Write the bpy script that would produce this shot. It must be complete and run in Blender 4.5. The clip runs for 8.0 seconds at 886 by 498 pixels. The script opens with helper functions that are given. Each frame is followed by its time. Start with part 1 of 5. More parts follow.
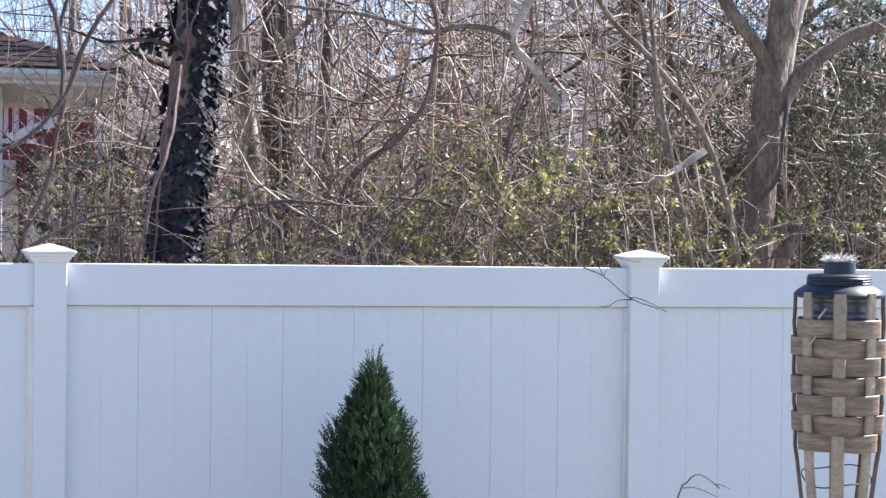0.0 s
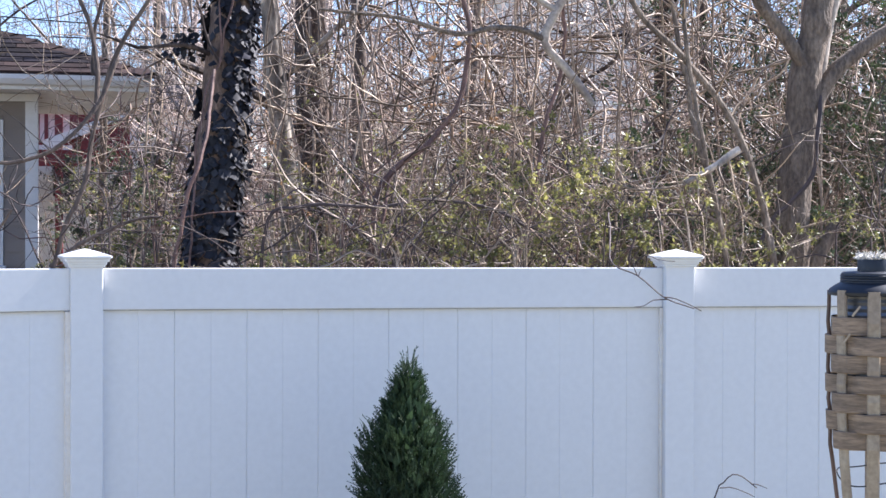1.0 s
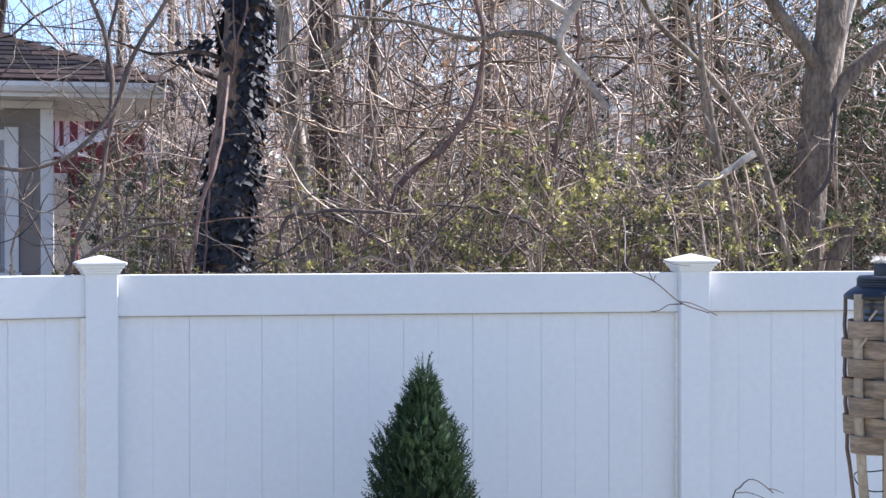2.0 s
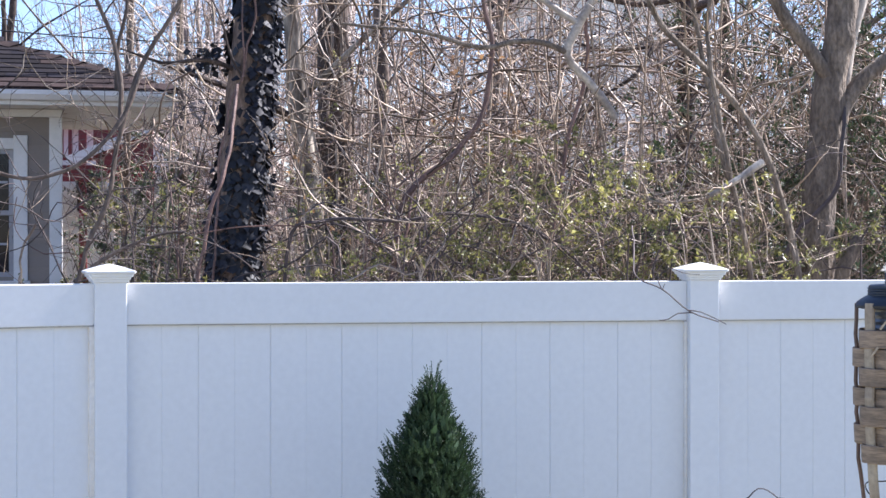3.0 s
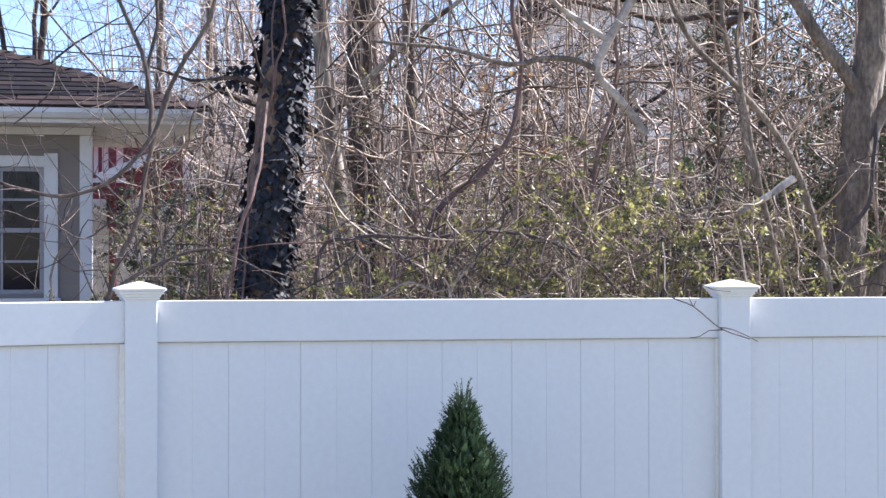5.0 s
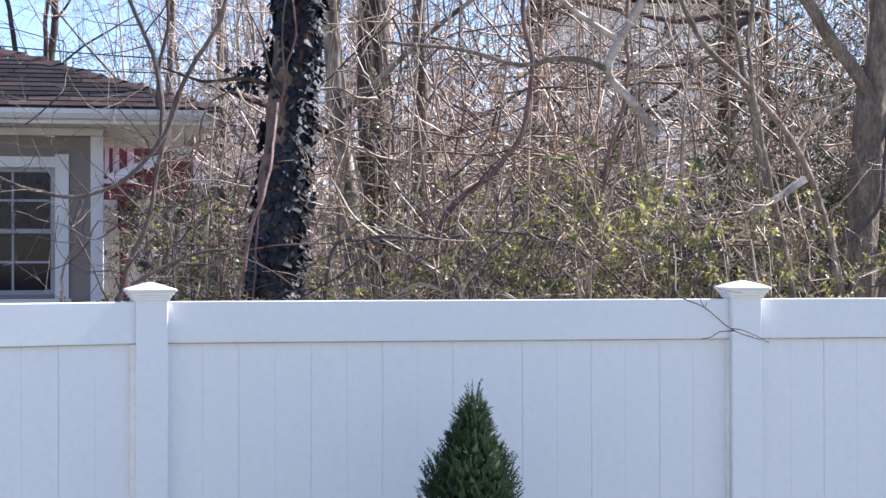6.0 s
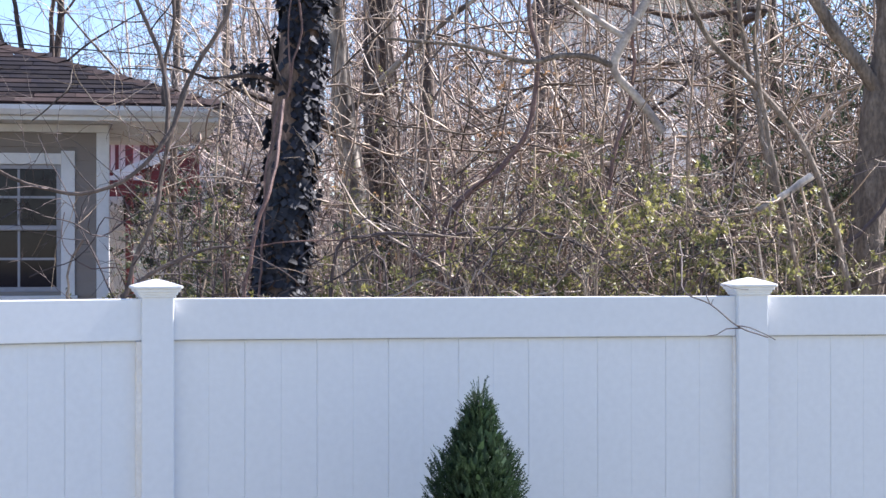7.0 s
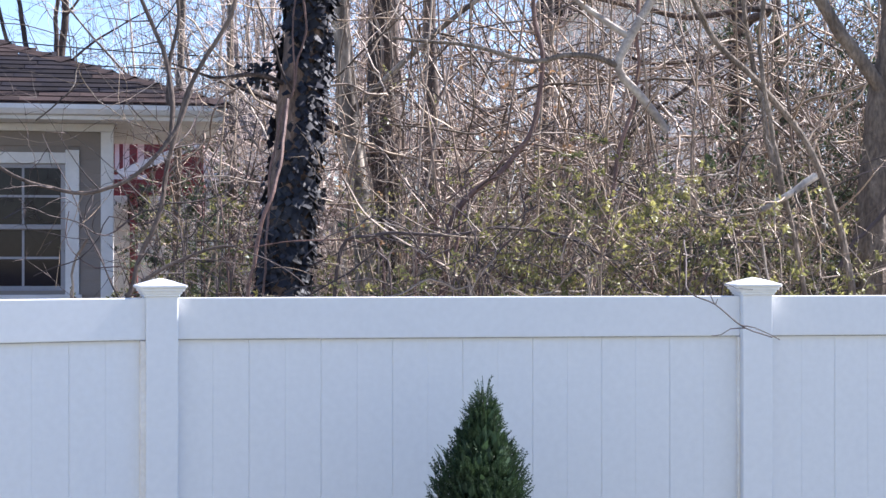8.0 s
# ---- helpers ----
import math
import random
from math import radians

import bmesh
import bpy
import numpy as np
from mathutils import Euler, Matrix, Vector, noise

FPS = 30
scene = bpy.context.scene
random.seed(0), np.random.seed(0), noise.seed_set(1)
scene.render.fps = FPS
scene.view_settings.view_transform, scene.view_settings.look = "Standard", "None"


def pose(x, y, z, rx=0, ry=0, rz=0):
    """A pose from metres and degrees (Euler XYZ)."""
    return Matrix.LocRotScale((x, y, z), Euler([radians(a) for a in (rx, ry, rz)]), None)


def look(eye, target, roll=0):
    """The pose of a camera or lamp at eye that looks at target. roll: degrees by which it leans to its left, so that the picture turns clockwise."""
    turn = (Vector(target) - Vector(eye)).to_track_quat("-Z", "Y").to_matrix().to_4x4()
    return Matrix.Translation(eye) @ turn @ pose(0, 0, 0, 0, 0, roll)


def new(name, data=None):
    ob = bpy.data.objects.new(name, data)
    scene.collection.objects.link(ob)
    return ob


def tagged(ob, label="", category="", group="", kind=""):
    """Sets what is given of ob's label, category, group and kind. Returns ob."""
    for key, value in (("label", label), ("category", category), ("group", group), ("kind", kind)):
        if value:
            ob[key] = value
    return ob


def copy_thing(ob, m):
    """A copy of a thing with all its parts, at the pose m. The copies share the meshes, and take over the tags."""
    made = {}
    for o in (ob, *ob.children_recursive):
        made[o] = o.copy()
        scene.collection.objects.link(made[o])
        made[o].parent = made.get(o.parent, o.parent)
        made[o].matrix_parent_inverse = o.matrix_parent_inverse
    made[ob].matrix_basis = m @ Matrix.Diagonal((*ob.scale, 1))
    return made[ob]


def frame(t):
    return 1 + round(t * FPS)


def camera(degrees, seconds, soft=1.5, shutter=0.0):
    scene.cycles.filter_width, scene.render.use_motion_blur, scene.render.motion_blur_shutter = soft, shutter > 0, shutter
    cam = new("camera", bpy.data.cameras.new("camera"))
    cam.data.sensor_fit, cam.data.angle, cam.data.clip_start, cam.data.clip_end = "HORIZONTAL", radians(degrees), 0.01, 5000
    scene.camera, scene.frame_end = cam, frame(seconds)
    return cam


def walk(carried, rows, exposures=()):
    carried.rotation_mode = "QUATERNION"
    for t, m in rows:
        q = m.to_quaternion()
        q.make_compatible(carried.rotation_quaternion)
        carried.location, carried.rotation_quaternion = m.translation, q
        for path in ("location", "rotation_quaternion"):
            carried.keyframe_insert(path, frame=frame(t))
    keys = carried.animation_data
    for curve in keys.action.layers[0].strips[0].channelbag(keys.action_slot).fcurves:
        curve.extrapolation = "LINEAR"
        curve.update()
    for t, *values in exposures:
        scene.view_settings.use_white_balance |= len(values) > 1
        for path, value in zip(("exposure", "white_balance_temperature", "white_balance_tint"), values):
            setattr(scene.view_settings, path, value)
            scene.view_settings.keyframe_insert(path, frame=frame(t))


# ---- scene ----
cam = camera(30.0, 8.0)
# seconds, place in metres, then yaw, pitch and roll in degrees
PATH = [
    (0.0, -0.0000, -0.0000, 1.9900, -11.076, -0.728, -0.729),
    (0.5, 0.0020, -0.0021, 1.9890, -10.426, -0.700, -0.454),
    (1.0, 0.0050, -0.0031, 1.9893, -9.861, -0.672, -0.175),
    (1.5, 0.0077, 0.0001, 1.9892, -9.524, -0.600, -0.015),
    (3.0, 0.0040, 0.0063, 1.9899, -9.074, -0.198, 0.031),
    (3.5, 0.0032, 0.0071, 1.9901, -8.820, -0.024, 0.014),
    (4.0, 0.0031, 0.0080, 1.9915, -8.548, 0.152, 0.088),
    (4.5, -0.0003, 0.0142, 1.9909, -8.316, 0.333, 0.092),
    (6.0, -0.0012, 0.0230, 1.9917, -7.733, 0.410, 0.088),
    (6.5, -0.0011, 0.0264, 1.9924, -7.624, 0.337, 0.049),
    (7.0, -0.0018, 0.0292, 1.9929, -7.538, 0.297, 0.062),
    (7.5, -0.0051, 0.0264, 1.9928, -7.486, 0.269, 0.050),
    (8.0, -0.0027, 0.0302, 1.9939, -7.400, 0.274, -0.000),
]
EXPOSURE = 1.70
walk(cam, [(t, pose(x, y, z, 90 + pitch, roll, yaw)) for t, x, y, z, yaw, pitch, roll in PATH],
     exposures=[(0.0, EXPOSURE, 5740, 21), (8.0, EXPOSURE, 5740, 21)])

# ---- sky and sun: a clear spring noon, the sun high behind the fence and to the right ----
SUN = Vector((0.669, 0.230, 0.707)).normalized()
world = bpy.data.worlds.new("sky")
scene.world = world
world.use_nodes = True
wn = world.node_tree
wn.nodes.clear()
sky = wn.nodes.new("ShaderNodeTexSky")
sky.sky_type = "NISHITA"
sky.sun_disc = False
sky.sun_elevation = math.asin(SUN.z)
sky.sun_rotation = math.atan2(SUN.x, SUN.y)
sky.air_density, sky.dust_density, sky.ozone_density = 0.9, 0.05, 1.5
bg = wn.nodes.new("ShaderNodeBackground")
bg.inputs["Strength"].default_value = 0.070
wo = wn.nodes.new("ShaderNodeOutputWorld")
wn.links.new(sky.outputs[0], bg.inputs[0])
wn.links.new(bg.outputs[0], wo.inputs[0])
lamp = bpy.data.lights.new("sun", "SUN")
lamp.energy, lamp.angle, lamp.color = 5.0, radians(0.53), (1.0, 0.95, 0.81)
sun = new("sun", lamp)
sun.matrix_world = look(SUN * 60, (0, 0, 0))

# ---- materials ----
def mat(name, colour, rough=0.6, spread=0.0, scale=6.0, fine=60.0, bump=0.0, metal=0.0, stretch=(1, 1, 1),
        second=None, island=0.0, obj=0.0, spec=0.5):
    """Procedural surface: a base colour with broad and fine variation, an optional second tint, and fine relief."""
    m = bpy.data.materials.new(name)
    m.use_nodes = True
    nt = m.node_tree
    b = nt.nodes["Principled BSDF"]
    b.inputs["Roughness"].default_value = rough
    b.inputs["Metallic"].default_value = metal
    b.inputs["Specular IOR Level"].default_value = spec
    co = nt.nodes.new("ShaderNodeTexCoord")
    mp = nt.nodes.new("ShaderNodeMapping")
    mp.inputs["Scale"].default_value = stretch
    nt.links.new(co.outputs["Object"], mp.inputs[0])
    big = nt.nodes.new("ShaderNodeTexNoise")
    big.inputs["Scale"].default_value, big.inputs["Detail"].default_value = scale, 4
    small = nt.nodes.new("ShaderNodeTexNoise")
    small.inputs["Scale"].default_value, small.inputs["Detail"].default_value = fine, 3
    nt.links.new(mp.outputs[0], big.inputs["Vector"])
    nt.links.new(mp.outputs[0], small.inputs["Vector"])
    other = second if second else tuple(c * (1 - spread) for c in colour)
    ramp = nt.nodes.new("ShaderNodeValToRGB")
    ramp.color_ramp.elements[0].position, ramp.color_ramp.elements[1].position = 0.38, 0.64
    ramp.color_ramp.elements[0].color = (*other, 1)
    ramp.color_ramp.elements[1].color = (*colour, 1)
    nt.links.new(big.outputs["Fac"], ramp.inputs[0])
    mul = nt.nodes.new("ShaderNodeHueSaturation")
    nt.links.new(ramp.outputs[0], mul.inputs["Color"])
    val = nt.nodes.new("ShaderNodeMapRange")
    val.inputs["From Min"].default_value, val.inputs["From Max"].default_value = 0.32, 0.68
    val.inputs["To Min"].default_value, val.inputs["To Max"].default_value = 1 - spread, 1 + spread
    nt.links.new(small.outputs["Fac"], val.inputs["Value"])
    last = val.outputs[0]
    if island or obj:
        if island:
            src = nt.nodes.new("ShaderNodeNewGeometry").outputs["Random Per Island"]
        else:
            src = nt.nodes.new("ShaderNodeObjectInfo").outputs["Random"]
        r = nt.nodes.new("ShaderNodeMapRange")
        k = island or obj
        r.inputs["To Min"].default_value, r.inputs["To Max"].default_value = 1 - k, 1 + k
        nt.links.new(src, r.inputs["Value"])
        x = nt.nodes.new("ShaderNodeMath")
        x.operation = "MULTIPLY"
        nt.links.new(last, x.inputs[0])
        nt.links.new(r.outputs[0], x.inputs[1])
        last = x.outputs[0]
    nt.links.new(last, mul.inputs["Value"])
    nt.links.new(mul.outputs[0], b.inputs["Base Color"])
    if bump:
        bp = nt.nodes.new("ShaderNodeBump")
        bp.inputs["Strength"].default_value, bp.inputs["Distance"].default_value = 1.0, bump
        nt.links.new(small.outputs["Fac"], bp.inputs["Height"])
        nt.links.new(bp.outputs[0], b.inputs["Normal"])
    return m


def leaf_mat(name, colour, second, rough=0.45, through_light=0.35, island=0.45, spec=0.4):
    """Leaf surface that lets some light through."""
    m = mat(name, colour, rough, 0.12, 1.5, 40, second=second, island=island, spec=spec)
    nt = m.node_tree
    b = nt.nodes["Principled BSDF"]
    out = nt.nodes["Material Output"]
    tr = nt.nodes.new("ShaderNodeBsdfTranslucent")
    mix = nt.nodes.new("ShaderNodeMixShader")
    mix.inputs[0].default_value = through_light
    src = b.inputs["Base Color"].links[0].from_socket
    nt.links.new(src, tr.inputs["Color"])
    nt.links.new(b.outputs[0], mix.inputs[1])
    nt.links.new(tr.outputs[0], mix.inputs[2])
    nt.links.new(mix.outputs[0], out.inputs["Surface"])
    return m


def glass_mat(name):
    m = mat(name, (0.020, 0.015, 0.018), 0.06, 0.1, 2.0, 20, spec=0.22)
    return m


VINYL = mat("white_vinyl", (0.82, 0.82, 0.82), 0.36, 0.02, 2.2, 35, second=(0.80, 0.80, 0.80), spec=0.45)
VINYL_DIRTY = mat("weathered_white_vinyl", (0.90, 0.86, 0.80), 0.5, 0.04, 5, 60, second=(0.82, 0.75, 0.66))
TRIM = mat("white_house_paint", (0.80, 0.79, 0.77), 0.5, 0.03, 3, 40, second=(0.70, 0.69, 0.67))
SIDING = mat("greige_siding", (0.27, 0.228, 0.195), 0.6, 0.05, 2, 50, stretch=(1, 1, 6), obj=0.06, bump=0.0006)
SHINGLE = mat("slate_blue_shingle", (0.012, 0.012, 0.019), 0.95, 0.3, 3, 220, second=(0.020, 0.017, 0.019), obj=0.35, bump=0.002, spec=0.08)
SHINGLE_B = mat("brown_shingle", (0.058, 0.040, 0.037), 0.95, 0.3, 3, 220, second=(0.034, 0.025, 0.025), obj=0.3, bump=0.002, spec=0.1)
# white sash paint, greyed to put the shade behind the glass into it
MUNTIN = mat("white_paint_greyed_for_shade", (0.36, 0.35, 0.37), 0.5, 0.05, 3, 40)
GLASS = glass_mat("dark_window_glass")
DARK = mat("dark_interior", (0.05, 0.035, 0.035), 0.9, 0.2, 4, 30)
RED = mat("barn_red_paint", (0.21, 0.024, 0.026), 0.55, 0.15, 3, 40, second=(0.14, 0.02, 0.022))
GREYHOUSE = mat("pale_grey_siding", (0.80, 0.79, 0.77), 0.6, 0.05, 1, 20, stretch=(1, 1, 8))
BARK_DARK = mat("furrowed_dark_bark", (0.13, 0.092, 0.070), 0.9, 0.35, 9, 70, second=(0.042, 0.03, 0.026), stretch=(1, 1, 0.25), bump=0.012)
BARK_IVY = mat("flaky_brown_bark", (0.27, 0.185, 0.135), 0.9, 0.35, 12, 70, second=(0.12, 0.082, 0.062), stretch=(1, 1, 0.4), bump=0.012)
BARK_GREY = mat("smooth_grey_bark", (0.24, 0.19, 0.143), 0.9, 0.36, 9, 60, second=(0.125, 0.096, 0.073), stretch=(1, 1, 0.42), bump=0.016)
BARK_PALE = mat("pale_flaking_bark", (0.54, 0.47, 0.39), 0.8, 0.2, 14, 60, second=(0.22, 0.19, 0.165), stretch=(1, 1, 0.4), bump=0.005)
BARK_MOTTLED = mat("mottled_grey_bark", (0.40, 0.35, 0.29), 0.85, 0.35, 10, 45, second=(0.09, 0.072, 0.058), stretch=(1, 1, 0.35), bump=0.006)
BARK_BROWN = mat("brown_grey_bark", (0.17, 0.125, 0.095), 0.85, 0.3, 9, 60, second=(0.085, 0.062, 0.05), stretch=(1, 1, 0.3), bump=0.006)
GAP_SHADE_GRIME = mat("grey_gap_shade_and_grime", (0.30, 0.29, 0.29), 0.8, 0.2, 6, 60, second=(0.42, 0.40, 0.38))
BARK_LIMB = mat("tan_grey_smooth_bark", (0.54, 0.46, 0.37), 0.7, 0.2, 9, 60, second=(0.26, 0.21, 0.17), bump=0.004)
TWIG_GREY = mat("grey_brown_twigs", (0.39, 0.30, 0.21), 0.6, 0.2, 3, 40, second=(0.17, 0.12, 0.082), island=0.75)
TWIG_RED = mat("reddish_brown_twigs", (0.31, 0.22, 0.155), 0.55, 0.2, 3, 40, second=(0.105, 0.071, 0.051), island=0.75)
VINE_RED = mat("dark_red_brown_vine_bark", (0.20, 0.115, 0.09), 0.6, 0.25, 6, 60, second=(0.11, 0.062, 0.05), bump=0.002)
TWIG_PALE = mat("pale_tan_twigs", (0.50, 0.40, 0.31), 0.55, 0.2, 3, 40, second=(0.24, 0.18, 0.135), island=0.75)
TWIG_FAR = mat("distant_pinkish_twigs", (0.54, 0.44, 0.37), 0.7, 0.15, 1, 20, second=(0.26, 0.19, 0.165), island=0.5)
TWIG_DARK = mat("dark_twigs", (0.10, 0.075, 0.07), 0.8, 0.2, 3, 40, second=(0.06, 0.045, 0.042), island=0.4)
IVY = leaf_mat("dark_ivy_leaf", (0.040, 0.042, 0.047), (0.027, 0.026, 0.034), 0.6, 0.05, spec=0.2)
GREEN = leaf_mat("fresh_yellow_green_leaf", (0.37, 0.345, 0.115), (0.14, 0.15, 0.055), 0.36, 0.45)
HOLLY = leaf_mat("deep_green_leaf", (0.085, 0.115, 0.052), (0.045, 0.064, 0.034), 0.4, 0.25)
CEDAR = leaf_mat("arborvitae_green", (0.055, 0.095, 0.040), (0.028, 0.052, 0.026), 0.6, 0.2)
DRYLEAF = leaf_mat("dry_tan_leaf", (0.38, 0.23, 0.11), (0.24, 0.13, 0.07), 0.6, 0.35)
BAMBOO = mat("weathered_bamboo_strip", (0.37, 0.262, 0.172), 0.55, 0.24, 14, 60, second=(0.205, 0.145, 0.098), stretch=(1, 1, 8), obj=0.14, bump=0.0008)
BAMBOO_PALE = mat("pale_bamboo_stake", (0.47, 0.38, 0.27), 0.5, 0.16, 14, 140, second=(0.35, 0.27, 0.19), obj=0.1, bump=0.0006)
BAMBOO_SHADED = mat("shaded_bamboo_stake", (0.20, 0.12, 0.085), 0.5, 0.14, 14, 140, second=(0.12, 0.075, 0.055), obj=0.1, bump=0.0006)
TIN = mat("black_painted_metal", (0.022, 0.025, 0.032), 0.42, 0.1, 12, 90, metal=0.0, spec=0.5)
CAN = mat("dull_grey_tin", (0.20, 0.20, 0.21), 0.38, 0.1, 12, 90, metal=0.6)
WICK = mat("frayed_white_fibre", (0.75, 0.72, 0.66), 0.95, 0.1, 40, 200, bump=0.002)
WIRE = mat("black_wire", (0.02, 0.02, 0.02), 0.5, 0.1)
GRASS = mat("spring_lawn", (0.115, 0.115, 0.06), 0.9, 0.3, 0.8, 30, second=(0.18, 0.155, 0.105), bump=0.02)
LITTER = mat("leaf_litter", (0.16, 0.11, 0.07), 0.95, 0.35, 2, 30, second=(0.09, 0.065, 0.045), bump=0.02)

# ---- mesh helpers ----
def empty(name, at=(0, 0, 0), rz=0.0):
    ob = new(name)
    ob.empty_display_size = 0.1
    ob.matrix_basis = pose(*at, 0, 0, rz)
    return ob


def part(name, bm, material, parent=None, label="", smooth=False):
    """Links a bmesh as one mesh object, under a thing or a part if one is given."""
    me = bpy.data.meshes.new(name)
    bm.to_mesh(me)
    bm.free()
    return mesh_part(name, me, material, parent, label, smooth)


def mesh_part(name, me, material, parent=None, label="", smooth=False):
    if material and not me.materials:
        me.materials.append(material)
    if smooth:
        me.polygons.foreach_set("use_smooth", [True] * len(me.polygons))
        me.set_sharp_from_angle(angle=radians(38))
    ob = new(name, me)
    if parent:
        ob.parent = parent
    if label:
        ob["label"] = label
    return ob


def box(bm, x0, x1, y0, y1, z0, z1, bevel=0.0):
    r = bmesh.ops.create_cube(bm, size=1.0, matrix=Matrix.LocRotScale(((x0 + x1) / 2, (y0 + y1) / 2, (z0 + z1) / 2), None,
                                                                     (abs(x1 - x0), abs(y1 - y0), abs(z1 - z0))))
    if bevel:
        edges = list({e for v in r["verts"] for e in v.link_edges})
        bmesh.ops.bevel(bm, geom=edges, offset=bevel, segments=2, affect="EDGES", profile=0.5)
    return bm


def boxed(x0, x1, y0, y1, z0, z1, bevel=0.0):
    return box(bmesh.new(), x0, x1, y0, y1, z0, z1, bevel)


def prism(profile, axis, a, b):
    """Extrudes a closed profile of 2D points along an axis ('x', 'y' or 'z') from a to b."""
    bm = bmesh.new()
    def put(p, s):
        return {"x": (s, p[0], p[1]), "y": (p[0], s, p[1]), "z": (p[0], p[1], s)}[axis]
    lo = [bm.verts.new(put(p, a)) for p in profile]
    hi = [bm.verts.new(put(p, b)) for p in profile]
    n = len(profile)
    for i in range(n):
        bm.faces.new((lo[i], lo[(i + 1) % n], hi[(i + 1) % n], hi[i]))
    bm.faces.new(lo[::-1])
    bm.faces.new(hi)
    bmesh.ops.recalc_face_normals(bm, faces=bm.faces)
    return bm


def lathe(profile, sides=24):
    """Turns (radius, z) points round the z axis."""
    bm = bmesh.new()
    rings = []
    for r, z in profile:
        rings.append([bm.verts.new((r * math.cos(2 * math.pi * i / sides), r * math.sin(2 * math.pi * i / sides), z)) for i in range(sides)])
    for a, b in zip(rings, rings[1:]):
        for i in range(sides):
            j = (i + 1) % sides
            bm.faces.new((a[i], a[j], b[j], b[i]))
    bm.faces.new(rings[0][::-1])
    bm.faces.new(rings[-1])
    return bm


class Tubes:
    """Collects many tapered tubes and leaf blades into one mesh."""

    def __init__(self):
        self.v, self.f, self.n = [], [], 0
        self.front = -1e9          # shoots may not reach further forward (y) than this

    def tube(self, pts, radii, sides=4):
        p = np.asarray(pts, float)
        r = np.asarray(radii, float)
        n = len(p)
        if n < 2 or p[:, 1].min() < self.front:
            return
        d = np.gradient(p, axis=0)
        d /= np.linalg.norm(d, axis=1)[:, None] + 1e-9
        ref = np.array((0.31, 0.87, 0.17)) if abs(d[:, 2]).mean() > 0.6 else np.array((0.13, 0.21, 0.97))
        u = np.cross(d, ref)
        u /= np.linalg.norm(u, axis=1)[:, None] + 1e-9
        w = np.cross(d, u)
        a = np.arange(sides) * 2 * np.pi / sides
        ring = p[:, None] + r[:, None, None] * (np.cos(a)[None, :, None] * u[:, None] + np.sin(a)[None, :, None] * w[:, None])
        self.v.append(ring.reshape(-1, 3))
        i, j = np.meshgrid(np.arange(n - 1), np.arange(sides), indexing="ij")
        k = (j + 1) % sides
        q = np.stack([i * sides + j, i * sides + k, (i + 1) * sides + k, (i + 1) * sides + j], -1).reshape(-1, 4) + self.n
        self.f.append(q)
        self.n += n * sides

    def leaves(self, at, along, side, length, width, fold=0.25):
        """Pointed folded blades: two quads each, hinged on the midrib. Arrays of n."""
        at, along, side = (np.asarray(q, float) for q in (at, along, side))
        length, width = np.asarray(length, float)[:, None], np.asarray(width, float)[:, None]
        along = along / (np.linalg.norm(along, axis=1)[:, None] + 1e-9)
        side = side - (side * along).sum(1)[:, None] * along
        side = side / (np.linalg.norm(side, axis=1)[:, None] + 1e-9)
        up = np.cross(along, side)
        n = len(at)
        mid = at + along * length * 0.45
        tip = at + along * length - up * length * 0.12
        l = mid + side * width * 0.5 + up * width * fold
        r = mid - side * width * 0.5 + up * width * fold
        self.v.append(np.stack([at, l, tip, r, mid], 1).reshape(-1, 3))
        b = np.arange(n)[:, None] * 5 + self.n
        self.f.append(np.concatenate([b + np.array([[0, 4, 2, 1]]), b + np.array([[0, 3, 2, 4]])]))
        self.n += n * 5

    def mesh(self, name):
        me = bpy.data.meshes.new(name)
        v = np.concatenate(self.v)
        f = np.concatenate(self.f).astype(np.int32)
        me.vertices.add(len(v))
        me.vertices.foreach_set("co", v.astype(np.float32).ravel())
        me.loops.add(len(f) * 4)
        me.loops.foreach_set("vertex_index", f.ravel())
        me.polygons.add(len(f))
        me.polygons.foreach_set("loop_start", np.arange(len(f), dtype=np.int32) * 4)
        me.polygons.foreach_set("loop_total", np.full(len(f), 4, np.int32))
        me.update(calc_edges=True)
        me.validate()
        return me


def spline(pts, step=0.06, wob=0.0, rng=None):
    """A smooth line through the given points, with a little natural wander."""
    p = np.asarray(pts, float)
    q = np.vstack([2 * p[0] - p[1], p, 2 * p[-1] - p[-2]])
    out = []
    for i in range(1, len(q) - 2):
        n = max(2, int(np.linalg.norm(q[i + 1] - q[i]) / step))
        for t in np.arange(n) / n:
            out.append(0.5 * (2 * q[i] + (q[i + 1] - q[i - 1]) * t + (2 * q[i - 1] - 5 * q[i] + 4 * q[i + 1] - q[i + 2]) * t * t
                              + (3 * q[i] - q[i - 1] - 3 * q[i + 1] + q[i + 2]) * t ** 3))
    out.append(q[-2])
    out = np.array(out)
    if wob and rng is not None:
        w = rng.normal(0, wob, out.shape)
        for _ in range(2):
            w[1:-1] = (w[:-2] + w[1:-1] + w[2:]) / 3
        w[0] = 0
        out += w
    return out

